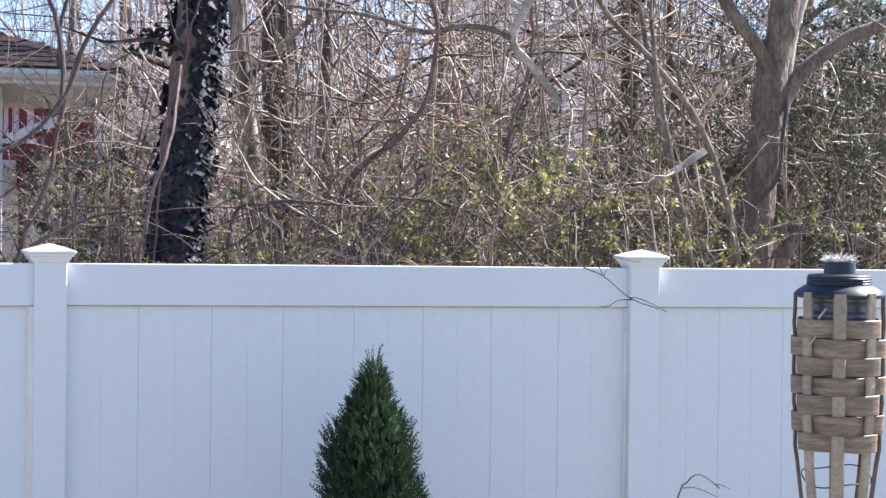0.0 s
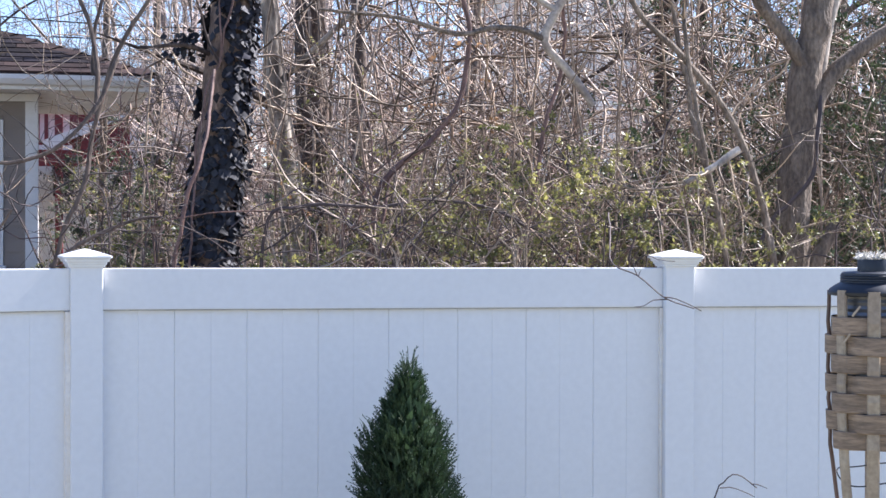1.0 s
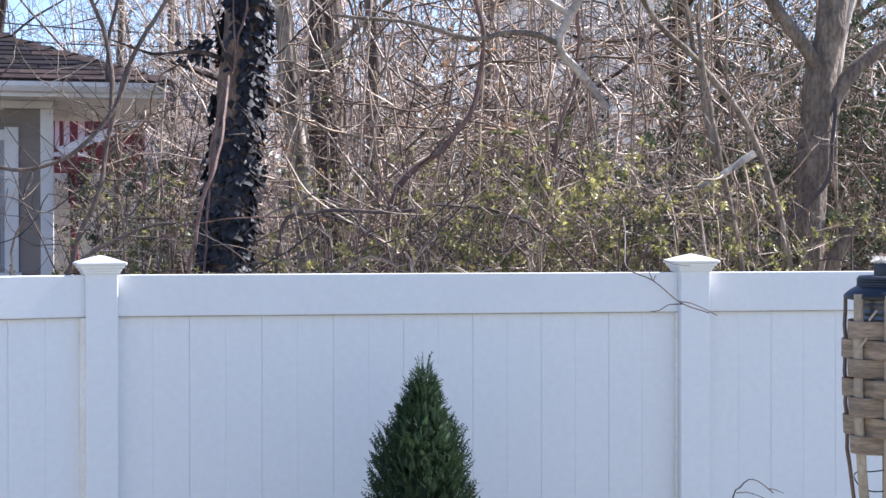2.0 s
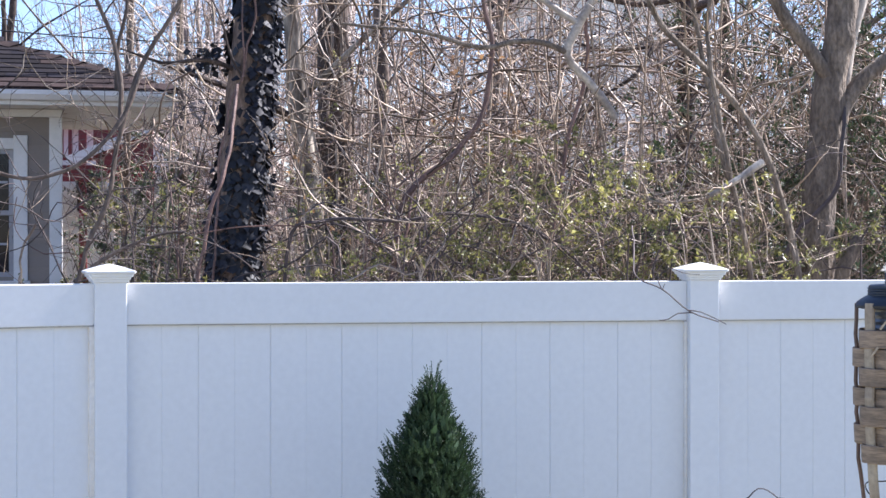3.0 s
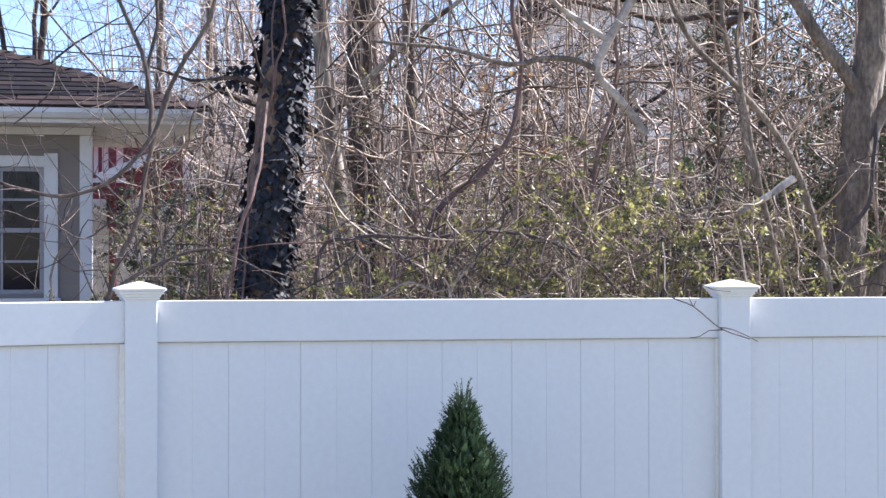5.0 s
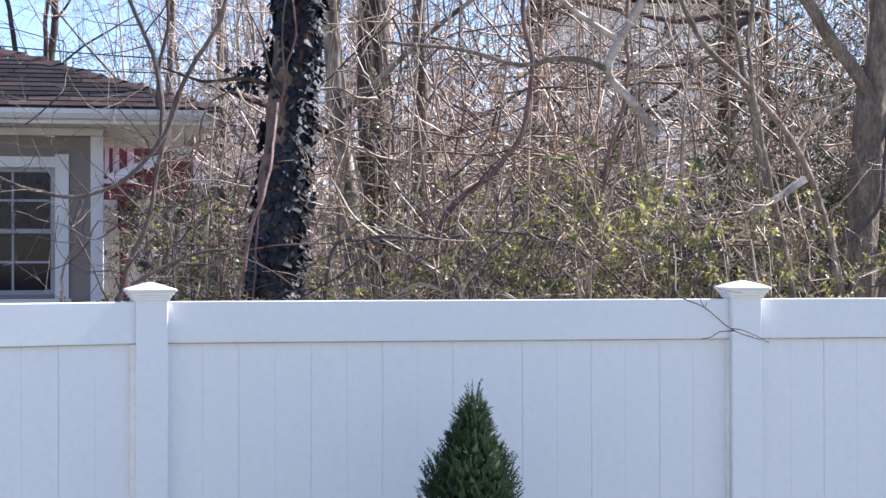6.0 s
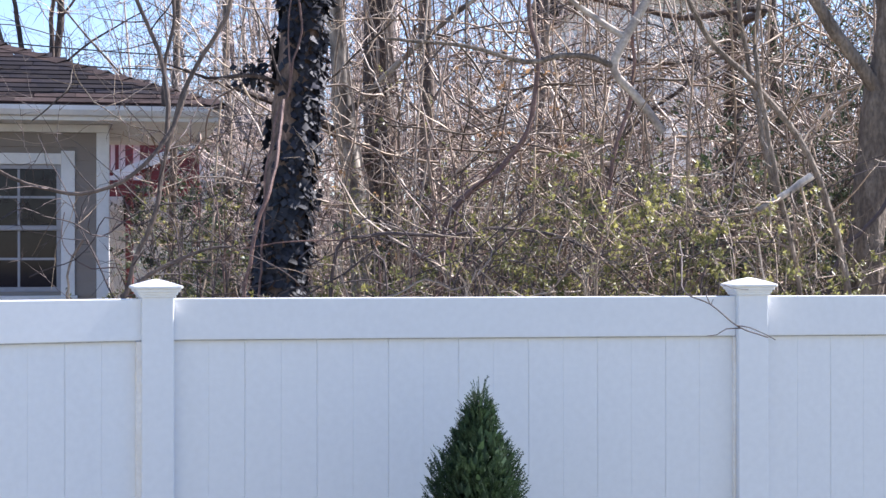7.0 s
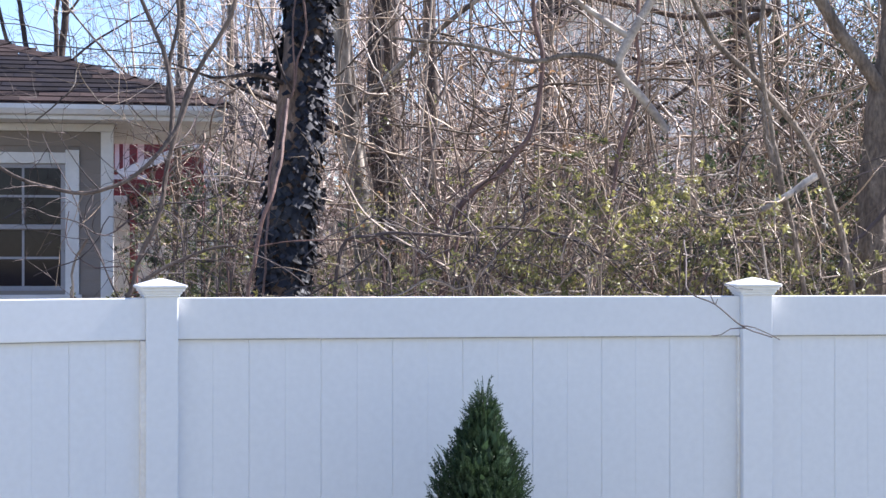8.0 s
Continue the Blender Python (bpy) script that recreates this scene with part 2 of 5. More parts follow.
# ---- ground ----
def ground():
    bm = bmesh.new()
    bmesh.ops.create_grid(bm, x_segments=60, y_segments=60, size=1.0)
    for v in bm.verts:
        x, y = v.co.x, v.co.y
        v.co.x, v.co.y = x * abs(x) * 900, y * abs(y) * 900
        v.co.z = 0.03 * noise.noise(Vector((v.co.x * 0.15, v.co.y * 0.15, 0)))
    g = part("ground", bm, GRASS)
    tagged(g, "spring lawn with dry patches", "ground", kind="structure")
    bm = bmesh.new()
    bmesh.ops.create_grid(bm, x_segments=30, y_segments=20, size=1.0)
    for v in bm.verts:
        v.co.x, v.co.y = v.co.x * 9 + 4, v.co.y * 6 + 13.3
        v.co.z = 0.05 + 0.02 * noise.noise(v.co * 0.6)
    w = part("woodland_floor", bm, LITTER)
    tagged(w, "brown leaf litter under the trees", "ground", kind="structure")


ground()

# ---- white vinyl privacy fence ----
TOP, RAIL, FENCE_Y, POST = 1.832, 0.165, 6.70, 0.127


def board_mesh(width, z0, z1):
    """Tongue-and-groove board with a shallow groove down its middle and eased edges."""
    h, g = width / 2 - 0.0003, 0.0020
    prof = [(-h, 0.0026), (-h + 0.0035, 0), (-g, 0), (0, 0.0018), (g, 0), (h - 0.0035, 0), (h, 0.0026), (h, 0.022), (-h, 0.022)]
    bm = prism(prof, "z", z0, z1)
    me = bpy.data.meshes.new("board")
    bm.to_mesh(me)
    bm.free()
    me.materials.append(VINYL)
    return me


FENCE = empty("vinyl_fence")
tagged(FENCE, "clean white vinyl privacy fence with capped posts", "fence")


def fence_panel(x0, length, at, rz=0.0, seal=0.0, width=0.288):
    """One bay: top and bottom rail with boards standing between them. seal: reach of the end channel past the bay."""
    p = empty("fence_panel", at, rz)
    p.parent = FENCE
    part("top_rail", boxed(x0, x0 + length + seal * 0.6, -0.024, 0.024, TOP - RAIL, TOP, 0.004), VINYL, p)
    part("bottom_rail", boxed(x0, x0 + length, -0.024, 0.024, 0.06, 0.06 + RAIL, 0.004), VINYL, p)
    n = max(1, int(math.ceil((length - 0.01) / width)))
    me = board_mesh(width, 0.06 + RAIL - 0.02, TOP - RAIL + 0.02)
    for i in range(n):
        w = min(width, length - i * width)
        ob = mesh_part("board", me, VINYL, p)
        ob.location = (x0 + i * width + width / 2 * (w / width), -0.006, 0)
        ob.scale = (w / width, 1, 1)
    # slim channel that holds the boards against each post
    part("side_channel", boxed(x0, x0 + 0.009, -0.013, 0.017, 0.06 + RAIL, TOP - RAIL - 0.004, 0.002), VINYL, p)
    part("side_channel", boxed(x0 + length - 0.012, x0 + length - 0.0005 + seal, -0.030, 0.017, 0.06 + RAIL, TOP - RAIL - 0.004, 0.002), VINYL_DIRTY, p, "tan-stained vinyl channel")
    # grey strip below the rail: gap shadow and grime put into one colour
    part("rail_gap_strip", boxed(x0 + 0.002, x0 + length - 0.002, -0.0215, 0.02, TOP - RAIL - 0.0035, TOP - RAIL + 0.001), GAP_SHADE_GRIME, p, "thin strip under the rail coloured for gap shade and grime")
    return p


def cap_mesh():
    """Stepped pyramid post cap, in square rings from the neck up to the point."""
    rings = [(0.0725, 0.000), (0.075, 0.003), (0.075, 0.010), (0.081, 0.012), (0.083, 0.022), (0.090, 0.024), (0.092, 0.034),
             (0.0985, 0.037), (0.1015, 0.041), (0.1015, 0.047), (0.096, 0.050), (0.064, 0.061), (0.030, 0.071), (0.005, 0.077)]
    bm = bmesh.new()
    rows = []
    for h, z in rings:
        c = h * 0.93
        rows.append([bm.verts.new((x, y, z)) for x, y in ((-c, -h), (c, -h), (h, -c), (h, c), (c, h), (-c, h), (-h, c), (-h, -c))])
    for a, b in zip(rows, rows[1:]):
        for i in range(8):
            j = (i + 1) % 8
            bm.faces.new((a[i], a[j], b[j], b[i]))
    bm.faces.new(rows[0][::-1])
    bm.faces.new(rows[-1])
    return bm


def fence_post(x, y, rz=0.0):
    p = empty("fence_post", (x, y, 0), rz)
    p.parent = FENCE
    h = POST / 2
    part("post_body", boxed(-h, h, -h, h, 0.0, TOP + 0.008, 0.005), VINYL, p)
    c = part("post_cap", cap_mesh(), VINYL, p, "stepped white pyramid cap")
    c.location = (0, 0, TOP + 0.004)
    c.scale = (0.945, 0.945, 0.945)
    return p


BAY = 2.3115
PX = -0.2715
post = fence_post(PX, FENCE_Y, 10)
for i in range(1, 4):
    copy_thing(post, pose(PX + i * (BAY + POST), FENCE_Y, 0))
for i in range(3):
    fence_panel(0, BAY, (PX + POST / 2 + i * (BAY + POST), FENCE_Y, 0))
# the bays past the corner post turn a little towards the garden
BEND = 20.0
ca, sa = math.cos(radians(BEND)), math.sin(radians(BEND))
for i in range(2):
    s = POST / 2 + 0.007 + i * (BAY + POST) + BAY
    fence_panel(0, BAY - 0.004, (PX - s * ca, FENCE_Y - s * sa - 0.01, 0.0), BEND, 0.016)
    s += POST / 2
    copy_thing(post, pose(PX - s * ca, FENCE_Y - s * sa, 0, 0, 0, BEND))

# ---- bamboo garden torch ----
def garden_torch(x, y, ground_z=0.0):
    t = empty("garden_torch", (x, y, ground_z), 0)
    tagged(t, "woven bamboo garden torch with black metal oil can and frayed wick", "torch")
    face = math.atan2(-y, -x) + radians(1.5)

    def radius(z):
        zs = [1.30, 1.40, 1.50, 1.58, 1.655, 1.72, 1.80, 1.90]
        rs = [0.019, 0.030, 0.042, 0.0535, 0.0625, 0.0655, 0.0670, 0.0665]
        return float(np.interp(z, zs, rs))

    for k in range(8):
        a = face + k * math.pi / 4
        out, along = Vector((math.cos(a), math.sin(a), 0)), Vector((-math.sin(a), math.cos(a), 0))
        w = 0.0098 if k % 2 == 0 else 0.0088
        bm = bmesh.new()
        prev = None
        zs = np.linspace(1.30, 1.897 + 0.002 * math.sin(k * 2.1), 26)
        for i, z in enumerate(zs):
            r = radius(z)
            for lvl in range(7):
                zc = 1.8445 - lvl * 0.0294
                if abs(z - zc) < 0.012:
                    r += 0.0012 if (k + lvl) % 2 == 0 else -0.0012
            ww = w * min(1, 0.6 + (r - 0.019) * 14)
            row = [bm.verts.new(out * (r + d) + along * (s * ww) + Vector((0, 0, z)))
                   for d, s in ((0.0028, -0.8), (0.0028, 0.8), (0, 1), (-0.0032, 0.9), (-0.0032, -0.9), (0, -1))]
            if prev:
                for j in range(6):
                    bm.faces.new((prev[j], prev[(j + 1) % 6], row[(j + 1) % 6], row[j]))
            else:
                bm.faces.new(row[::-1])
            prev = row
        bm.faces.new(prev)
        bmesh.ops.recalc_face_normals(bm, faces=bm.faces)
        # edge and back splints get a browner colour that stands for their shade
        dark = k in (2, 3, 5, 6)
        part("stake", bm, BAMBOO_SHADED if dark else BAMBOO_PALE, t, "bamboo splint coloured brown for its shaded side" if dark else "pale bamboo splint")
    rng = random.Random(4)
    for lvl in range(7):
        zc = 1.8445 - lvl * 0.0294 + rng.uniform(-0.0015, 0.0015)
        half = 0.0149 + rng.uniform(-0.0012, 0.0006)
        tilt, ph = rng.uniform(-0.0015, 0.0015), rng.uniform(0, 6.28)
        bm = bmesh.new()
        rows = []
        n = 96
        for i in range(n):
            a = face + 2 * math.pi * i / n
            wave = math.cos(4 * (a - face) + (0 if lvl % 2 else math.pi))
            d = 0.0046 * max(-1, min(1, wave * 1.6))
            z = zc + tilt * math.sin(a + ph) + 0.0006 * noise.noise(Vector((a * 3, lvl, 0)))
            ca_, sa_ = math.cos(a), math.sin(a)
            ring = []
            for dz, th in ((half, 0.0), (half - 0.001, 0.0011), (-half + 0.001, 0.0011), (-half, 0.0), (-half, -0.0008), (half, -0.0008)):
                r = radius(z + dz) + d + th
                ring.append(bm.verts.new((r * ca_, r * sa_, z + dz)))
            rows.append(ring)
        for i in range(n):
            a_, b_ = rows[i], rows[(i + 1) % n]
            for j in range(6):
                bm.faces.new((a_[j], a_[(j + 1) % 6], b_[(j + 1) % 6], b_[j]))
        bmesh.ops.recalc_face_normals(bm, faces=bm.faces)
        part("woven_band", bm, BAMBOO, t, "brown woven bamboo band")
    # loose splinters of bamboo
    for a, z, s in ((face - 0.55, 1.826, 1), (face - 0.35, 1.868, -1)):
        bm = boxed(-0.0016, 0.0016, -0.0006, 0.0006, -0.010, 0.010, 0.0003)
        sp = part("splinter", bm, BAMBOO_PALE, t, "loose pale splinter")
        sp.matrix_basis = Matrix.Translation((0.0765 * math.cos(a), 0.0765 * math.sin(a), z)) @ pose(0, 0, 0, 0, 0, math.degrees(a) + 90) @ pose(0, 0, 0, 0, 38, 0)
    can = part("oil_can", lathe([(0.040, 1.700), (0.046, 1.704), (0.047, 1.84)] + [(0.047 + 0.0018 * (i % 2), 1.845 + 0.005 * i) for i in range(11)]
                                + [(0.048, 1.897)], 40), CAN, t, "grey ribbed metal oil can", True)
    part("lid", lathe([(0.060, 1.889), (0.068, 1.891), (0.069, 1.895), (0.066, 1.900), (0.056, 1.907), (0.050, 1.910), (0.0485, 1.924),
                       (0.046, 1.926), (0.030, 1.927)], 48), TIN, can, "black stepped metal lid", True)
    for i in range(3):
        part("lid_thread", lathe([(0.0494, 1.911 + i * 0.004), (0.0506, 1.9122 + i * 0.004), (0.0494, 1.9135 + i * 0.004)], 48), TIN, can)
    part("wick_holder", lathe([(0.0240, 1.925), (0.0242, 1.943), (0.0232, 1.945), (0.017, 1.945)], 32), TIN, can, "black wick collar", True)
    T = Tubes()
    g = np.random.default_rng(5)
    for i in range(260):
        a, r = g.uniform(0, 6.28), 0.019 * math.sqrt(g.uniform())
        p0 = np.array((r * math.cos(a), r * math.sin(a), 1.9425))
        d = np.array((math.cos(a) * g.uniform(0.2, 1.4), math.sin(a) * g.uniform(0.2, 1.4), g.uniform(0.2, 1.2)))
        d = d / np.linalg.norm(d) * g.uniform(0.008, 0.019)
        T.tube([p0, p0 + d * 0.6 + (0, 0, 0.003), p0 + d], [0.0011, 0.0009, 0.0003], 3)
    mesh_part("wick", T.mesh("wick"), WICK, can, "frayed white fibre wick")
    T = Tubes()
    ang = np.linspace(0, 2 * np.pi, 49)
    wz = 1.612 - 0.010 * np.cos(ang - face) + 0.004 * np.sin(3 * ang)
    T.tube(np.stack([0.053 * np.cos(ang), 0.053 * np.sin(ang), wz], 1), np.full(49, 0.0011), 5)
    mesh_part("wire_ring", T.mesh("wire_ring"), WIRE, t, "thin black wire ring")
    part("pole", lathe([(0.0165, 0.0), (0.017, 0.40), (0.0185, 0.405), (0.017, 0.41), (0.017, 0.85), (0.0187, 0.856), (0.017, 0.862),
                        (0.0172, 1.30), (0.0150, 1.36)], 14), BAMBOO_PALE, t, "jointed bamboo pole", True)
    return t


garden_torch(1.098, 2.40)


# ---- arborvitae in front of the fence ----
def arborvitae(x, y):
    t = empty("arborvitae", (x, y, 0))
    tagged(t, "young dark green conical arborvitae standing before the fence", "shrub")
    g = np.random.default_rng(11)
    T = Tubes()
    T.tube([(0, 0, 0), (0.004, 0, 0.5), (-0.004, 0, 1.0), (0, 0, 1.48)], [0.014, 0.011, 0.006, 0.002], 8)
    mesh_part("trunk", T.mesh("trunk"), BARK_DARK, t, smooth=True)

    def rad(z, a):
        r = np.interp(z, [0.10, 0.35, 0.7, 1.0, 1.09, 1.16, 1.23, 1.29, 1.325, 1.365, 1.43, 1.49, 1.54, 1.57], [0.28, 0.33, 0.29, 0.218, 0.199, 0.184, 0.169, 0.152, 0.128, 0.098, 0.074, 0.052, 0.018, 0.004])
        bump = 0.13 * noise.noise(Vector((math.cos(a) * 1.6, math.sin(a) * 1.6, z * 5.0))) + 0.06 * noise.noise(Vector((math.cos(a) * 4, math.sin(a) * 4, z * 13.0)))
        if 1.12 < z < 1.31 and math.cos(a) < 0:
            bump += 0.14
        return float(r) * (1 + bump)

    twigs, blades = Tubes(), Tubes()
    at, along, side, ln, wd = [], [], [], [], []
    for i in range(19000):
        z = 1.52 * (1 - g.uniform() ** 0.6 * 0.97) + 0.02
        if z < 0.98 and g.uniform() < 0.86:
            continue
        a = g.uniform(0, 2 * math.pi)
        R = rad(z, a) * 1.0
        depth = g.uniform(0.0, 0.86) ** (0.55 if i % 3 else 1.0)
        out = np.array((math.cos(a), math.sin(a), 0.0))
        p = out * R * depth + (0, 0, z - 0.035)
        d = out * g.uniform(0.25, 0.8) + np.array((0, 0, g.uniform(0.6, 1.2))) + g.normal(0, 0.25, 3)
        d /= np.linalg.norm(d)
        L = g.uniform(0.026, 0.052) * (0.7 + 0.5 * min(1, R / 0.2))
        # flat fan of scale leaves, its plane holding the axis and a random side
        s = np.cross(d, g.normal(0, 1, 3))
        s /= np.linalg.norm(s) + 1e-9
        curl = np.cross(d, s) * 0.25
        twigs.tube([p, p + d * L * 0.5 + curl * L * 0.15, p + d * L + curl * L * 0.4], [0.0016, 0.0012, 0.0005], 3)
        n = 4
        for k in range(n):
            f = (k + 0.7) / n
            q = p + d * L * f + curl * L * f * f * 0.4
            for sg in (-1, 1):
                at.append(q)
                dd = d * 1.0 + s * sg * (0.6 - 0.3 * f) + g.normal(0, 0.15, 3)
                along.append(dd)
                side.append(np.cross(dd, curl + 1e-6))
                ln.append(L * (0.42 - 0.26 * f) * g.uniform(0.7, 1.2))
                wd.append(0.0052 * g.uniform(0.7, 1.2))
    # broad old sprays close the inside
    for i in range(2600):
        z = g.uniform(0.12, 1.44)
        a = g.uniform(0, 2 * math.pi)
        out = np.array((math.cos(a), math.sin(a), 0.0))
        at.append(out * rad(z, a) * g.uniform(0.25, 0.72) + (0, 0, z - 0.02))
        along.append(out * 0.4 + np.array((0, 0, 1.0)) + g.normal(0, 0.3, 3))
        side.append(np.cross(out, (0, 0, 1)) + g.normal(0, 0.3, 3))
        ln.append(g.uniform(0.035, 0.06))
        wd.append(g.uniform(0.020, 0.032) * min(1.0, 0.35 + rad(z, a) * 4))
    # leader shoots at the tip
    for i in range(26):
        a, z = g.uniform(0, 6.28), g.uniform(1.42, 1.52)
        p = np.array((math.cos(a) * 0.018, math.sin(a) * 0.018, z))
        d = np.array((math.cos(a) * 0.28, math.sin(a) * 0.28, 1.0))
        L = g.uniform(0.03, 0.062)
        twigs.tube([p, p + d * L], [0.0016, 0.0006], 3)
        for k in range(8):
            at.append(p + d * L * (k + 1) / 8)
            dd = d + g.normal(0, 0.35, 3)
            along.append(dd)
            side.append(g.normal(0, 1, 3))
            ln.append(g.uniform(0.007, 0.015))
            wd.append(0.0045)
    blades.leaves(at, along, side, ln, wd, 0.1)
    mesh_part("twig_growth", twigs.mesh("twigs"), CEDAR, t)["kind"] = "stuff"
    mesh_part("foliage", blades.mesh("foliage"), CEDAR, t, "dense flat sprays of green scale leaves")["kind"] = "stuff"
    return t


arborvitae(0.905, 5.9)


# ---- neighbour's house with hip roof ----
def sash_window(parent, x0, x1, z0, z1, y):
    """Double-hung window, six panes over six, in a white casing. Placed on a wall facing -y."""
    w = empty("window_1")
    w.parent = parent
    w["label"] = "white double-hung window with six panes in each sash, dark inside"
    c = 0.105
    part("window_casing", boxed(x0 - c, x0, y - 0.035, y + 0.02, z0 - 0.03, z1 + c, 0.004), TRIM, w)
    part("window_casing", boxed(x1, x1 + c, y - 0.035, y + 0.02, z0 - 0.03, z1 + c, 0.004), TRIM, w)
    part("window_casing", boxed(x0, x1, y - 0.034, y + 0.02, z1, z1 + c * 0.8, 0.004), TRIM, w)
    part("window_sill", boxed(x0 - c - 0.02, x1 + c + 0.02, y - 0.07, y + 0.03, z0 - 0.07, z0 - 0.03, 0.006), TRIM, w)
    zm = (z0 + z1) / 2
    for a, b, d in ((zm - 0.015, z1, 0.012), (z0, zm + 0.015, 0.034)):
        s = 0.035
        bm = boxed(x0, x0 + s, y + d - 0.01, y + d + 0.012, a, b, 0.002)
        box(bm, x1 - s, x1, y + d - 0.01, y + d + 0.012, a, b, 0.002)
        box(bm, x0 + s, x1 - s, y + d - 0.01, y + d + 0.012, a, a + s, 0.002)
        box(bm, x0 + s, x1 - s, y + d - 0.01, y + d + 0.012, b - s, b, 0.002)
        part("sash_frame", bm, MUNTIN, w)
        xs = np.linspace(x0 + s, x1 - s, 4)
        zs = np.linspace(a + s, b - s, 3)
        for x in xs[1:-1]:
            part("muntin", boxed(x - 0.009, x + 0.009, y + d - 0.006, y + d + 0.006, a + s, b - s), MUNTIN, w)
        for i in range(3):
            part("muntin", boxed(xs[i] + 0.009, xs[i + 1] - 0.009, y + d - 0.006, y + d + 0.006, zs[1] - 0.009, zs[1] + 0.009), MUNTIN, w)
            for j in range(2):
                part("pane", boxed(xs[i] + 0.004, xs[i + 1] - 0.004, y + d + 0.001, y + d + 0.004, zs[j] + 0.004, zs[j + 1] - 0.004), GLASS, w)
    return w


def hip_house():
    rz = 3.4
    h = empty("house", (-0.893, 13.0, 0), rz)
    tagged(h, "low greige house with white trim and a brown shingled hip roof", "house")
    L, D, Z = 9.0, 1.9, 3.02
    wx0, wx1, wz0, wz1 = -1.265, -0.35, 1.735, 2.71
    bm = bmesh.new()                                   # front wall round the window, then the others
    box(bm, -L, wx0, 0.02, 0.16, 0, Z)
    box(bm, wx1, 0, 0.02, 0.16, 0, Z)
    box(bm, wx0, wx1, 0.02, 0.16, 0, wz0)
    box(bm, wx0, wx1, 0.02, 0.16, wz1, Z)
    part("wall", bm, SIDING, h)
    # this wall takes the white trim colour, so its sunlit look is painted in
    part("wall", boxed(-0.14, 0, 0.163, D, 0, Z), TRIM, h, "side wall coloured pale to look sunlit")
    part("wall", boxed(-L, -0.143, D - 0.14, D, 0, Z), SIDING, h)
    part("wall", boxed(-L, -L + 0.14, 0.163, D - 0.143, 0, Z), SIDING, h)
    part("room", boxed(wx0 - 0.3, wx1 + 0.28, 0.5, 0.55, 1.2, Z - 0.1), DARK, h, "dark drawn curtain")
    part("foundation", boxed(-L - 0.01, 0.01, 0.0, 0.019, 0, 0.35), BARK_GREY, h, "grey foundation strip")
    zc = 0.35                                          # lapped boards, each slightly tilted out at its foot
    while zc < Z - 0.08:
        spans = [(-L, -0.083)]
        if zc + 0.11 > wz0 - 0.07 and zc < wz1 + 0.09:
            spans = [(-L, wx0 - 0.125), (wx1 + 0.105 + 0.003, -0.087)]
        for a, b in spans:
            part("lap_board", prism([(0.019, zc), (0.0, zc), (0.008, zc + 0.104), (0.019, zc + 0.104)], "x", a, b), SIDING, h)
        zc += 0.104
    part("corner_trim", boxed(-0.084, 0.012, -0.014, 0.018, 0.0, 2.955, 0.003), TRIM, h)
    part("corner_trim", boxed(0.001, 0.014, 0.022, 0.11, 0.0, Z - 0.01, 0.003), TRIM, h)
    part("frieze_board", boxed(-L, 0.012, -0.02, 0.018, 2.957, Z - 0.004, 0.003), TRIM, h)
    sash_window(h, wx0, wx1, wz0, wz1, 0.02)
    part("rear_wing", boxed(-L, -2.6, D + 0.45, D + 7.0, 0, 3.0), SIDING, h)
    part("rear_roof", prism([(-L - 0.4, 3.003), (-2.2, 3.003), (-L / 2 - 1.3, 3.9)], "y", D + 0.43, D + 7.4), SHINGLE, h)
    # eaves
    o, ox = 0.46, 0.83
    part("soffit", boxed(-L - 0.4, ox - 0.02, -o + 0.02, D + 0.4, Z, Z + 0.015), TRIM, h)
    part("fascia", boxed(-L - 0.4, ox, -o, -o + 0.019, Z - 0.008, Z + 0.105, 0.003), TRIM, h)
    part("fascia", boxed(ox - 0.019, ox, -o + 0.02, D + 0.4, Z - 0.008, Z + 0.105, 0.003), TRIM, h)
    gut = [(-o - 0.002, Z + 0.02), (-o - 0.06, Z + 0.028), (-o - 0.088, Z + 0.065), (-o - 0.09, Z + 0.098), (-o - 0.08, Z + 0.098), (-o - 0.076, Z + 0.068), (-o - 0.05, Z + 0.036), (-o - 0.002, Z + 0.03)]
    part("gutter", prism(gut, "x", -L - 0.4, ox - 0.05), TRIM, h, "white eaves gutter")
    # roof: a hip of one pitch, its lower edge past the fascia
    p, ze = 0.365, Z + 0.112
    x0, x1, y0, y1 = -L - 0.45, ox + 0.03, -o - 0.06, D + 0.42
    run = (y1 - y0) / 2
    bm = bmesh.new()
    v = [bm.verts.new(q) for q in ((x0, y0, ze), (x1, y0, ze), (x1, y1, ze), (x0, y1, ze),
                                   (x0 + run, y0 + run, ze + run * p), (x1 - run, y0 + run, ze + run * p))]
    for f in ((0, 1, 5, 4), (1, 2, 5), (2, 3, 4, 5), (3, 0, 4)):
        bm.faces.new([v[i] for i in f])
    bm.faces.new((v[3], v[2], v[1], v[0]))
    roof = part("roof", bm, SHINGLE, h)
    part("drip_edge", boxed(x0, x1 + 0.004, y0 - 0.012, y0 + 0.03, ze - 0.022, ze - 0.003, 0.003), DARK, h, "dark metal drip edge")
    # shingles in courses on the slope that faces the garden
    rng = random.Random(3)
    me = {}
    for m_, nm in ((SHINGLE, "s"), (SHINGLE_B, "b")):
        bm = prism([(0.0, 0.001), (0.0, 0.011), (0.20, 0.004), (0.20, 0.001)], "x", -0.148, 0.148)
        mm = bpy.data.meshes.new("shingle")
        bm.to_mesh(mm)
        bm.free()
        mm.materials.append(m_)
        me[nm] = mm
    sl = math.atan(p)
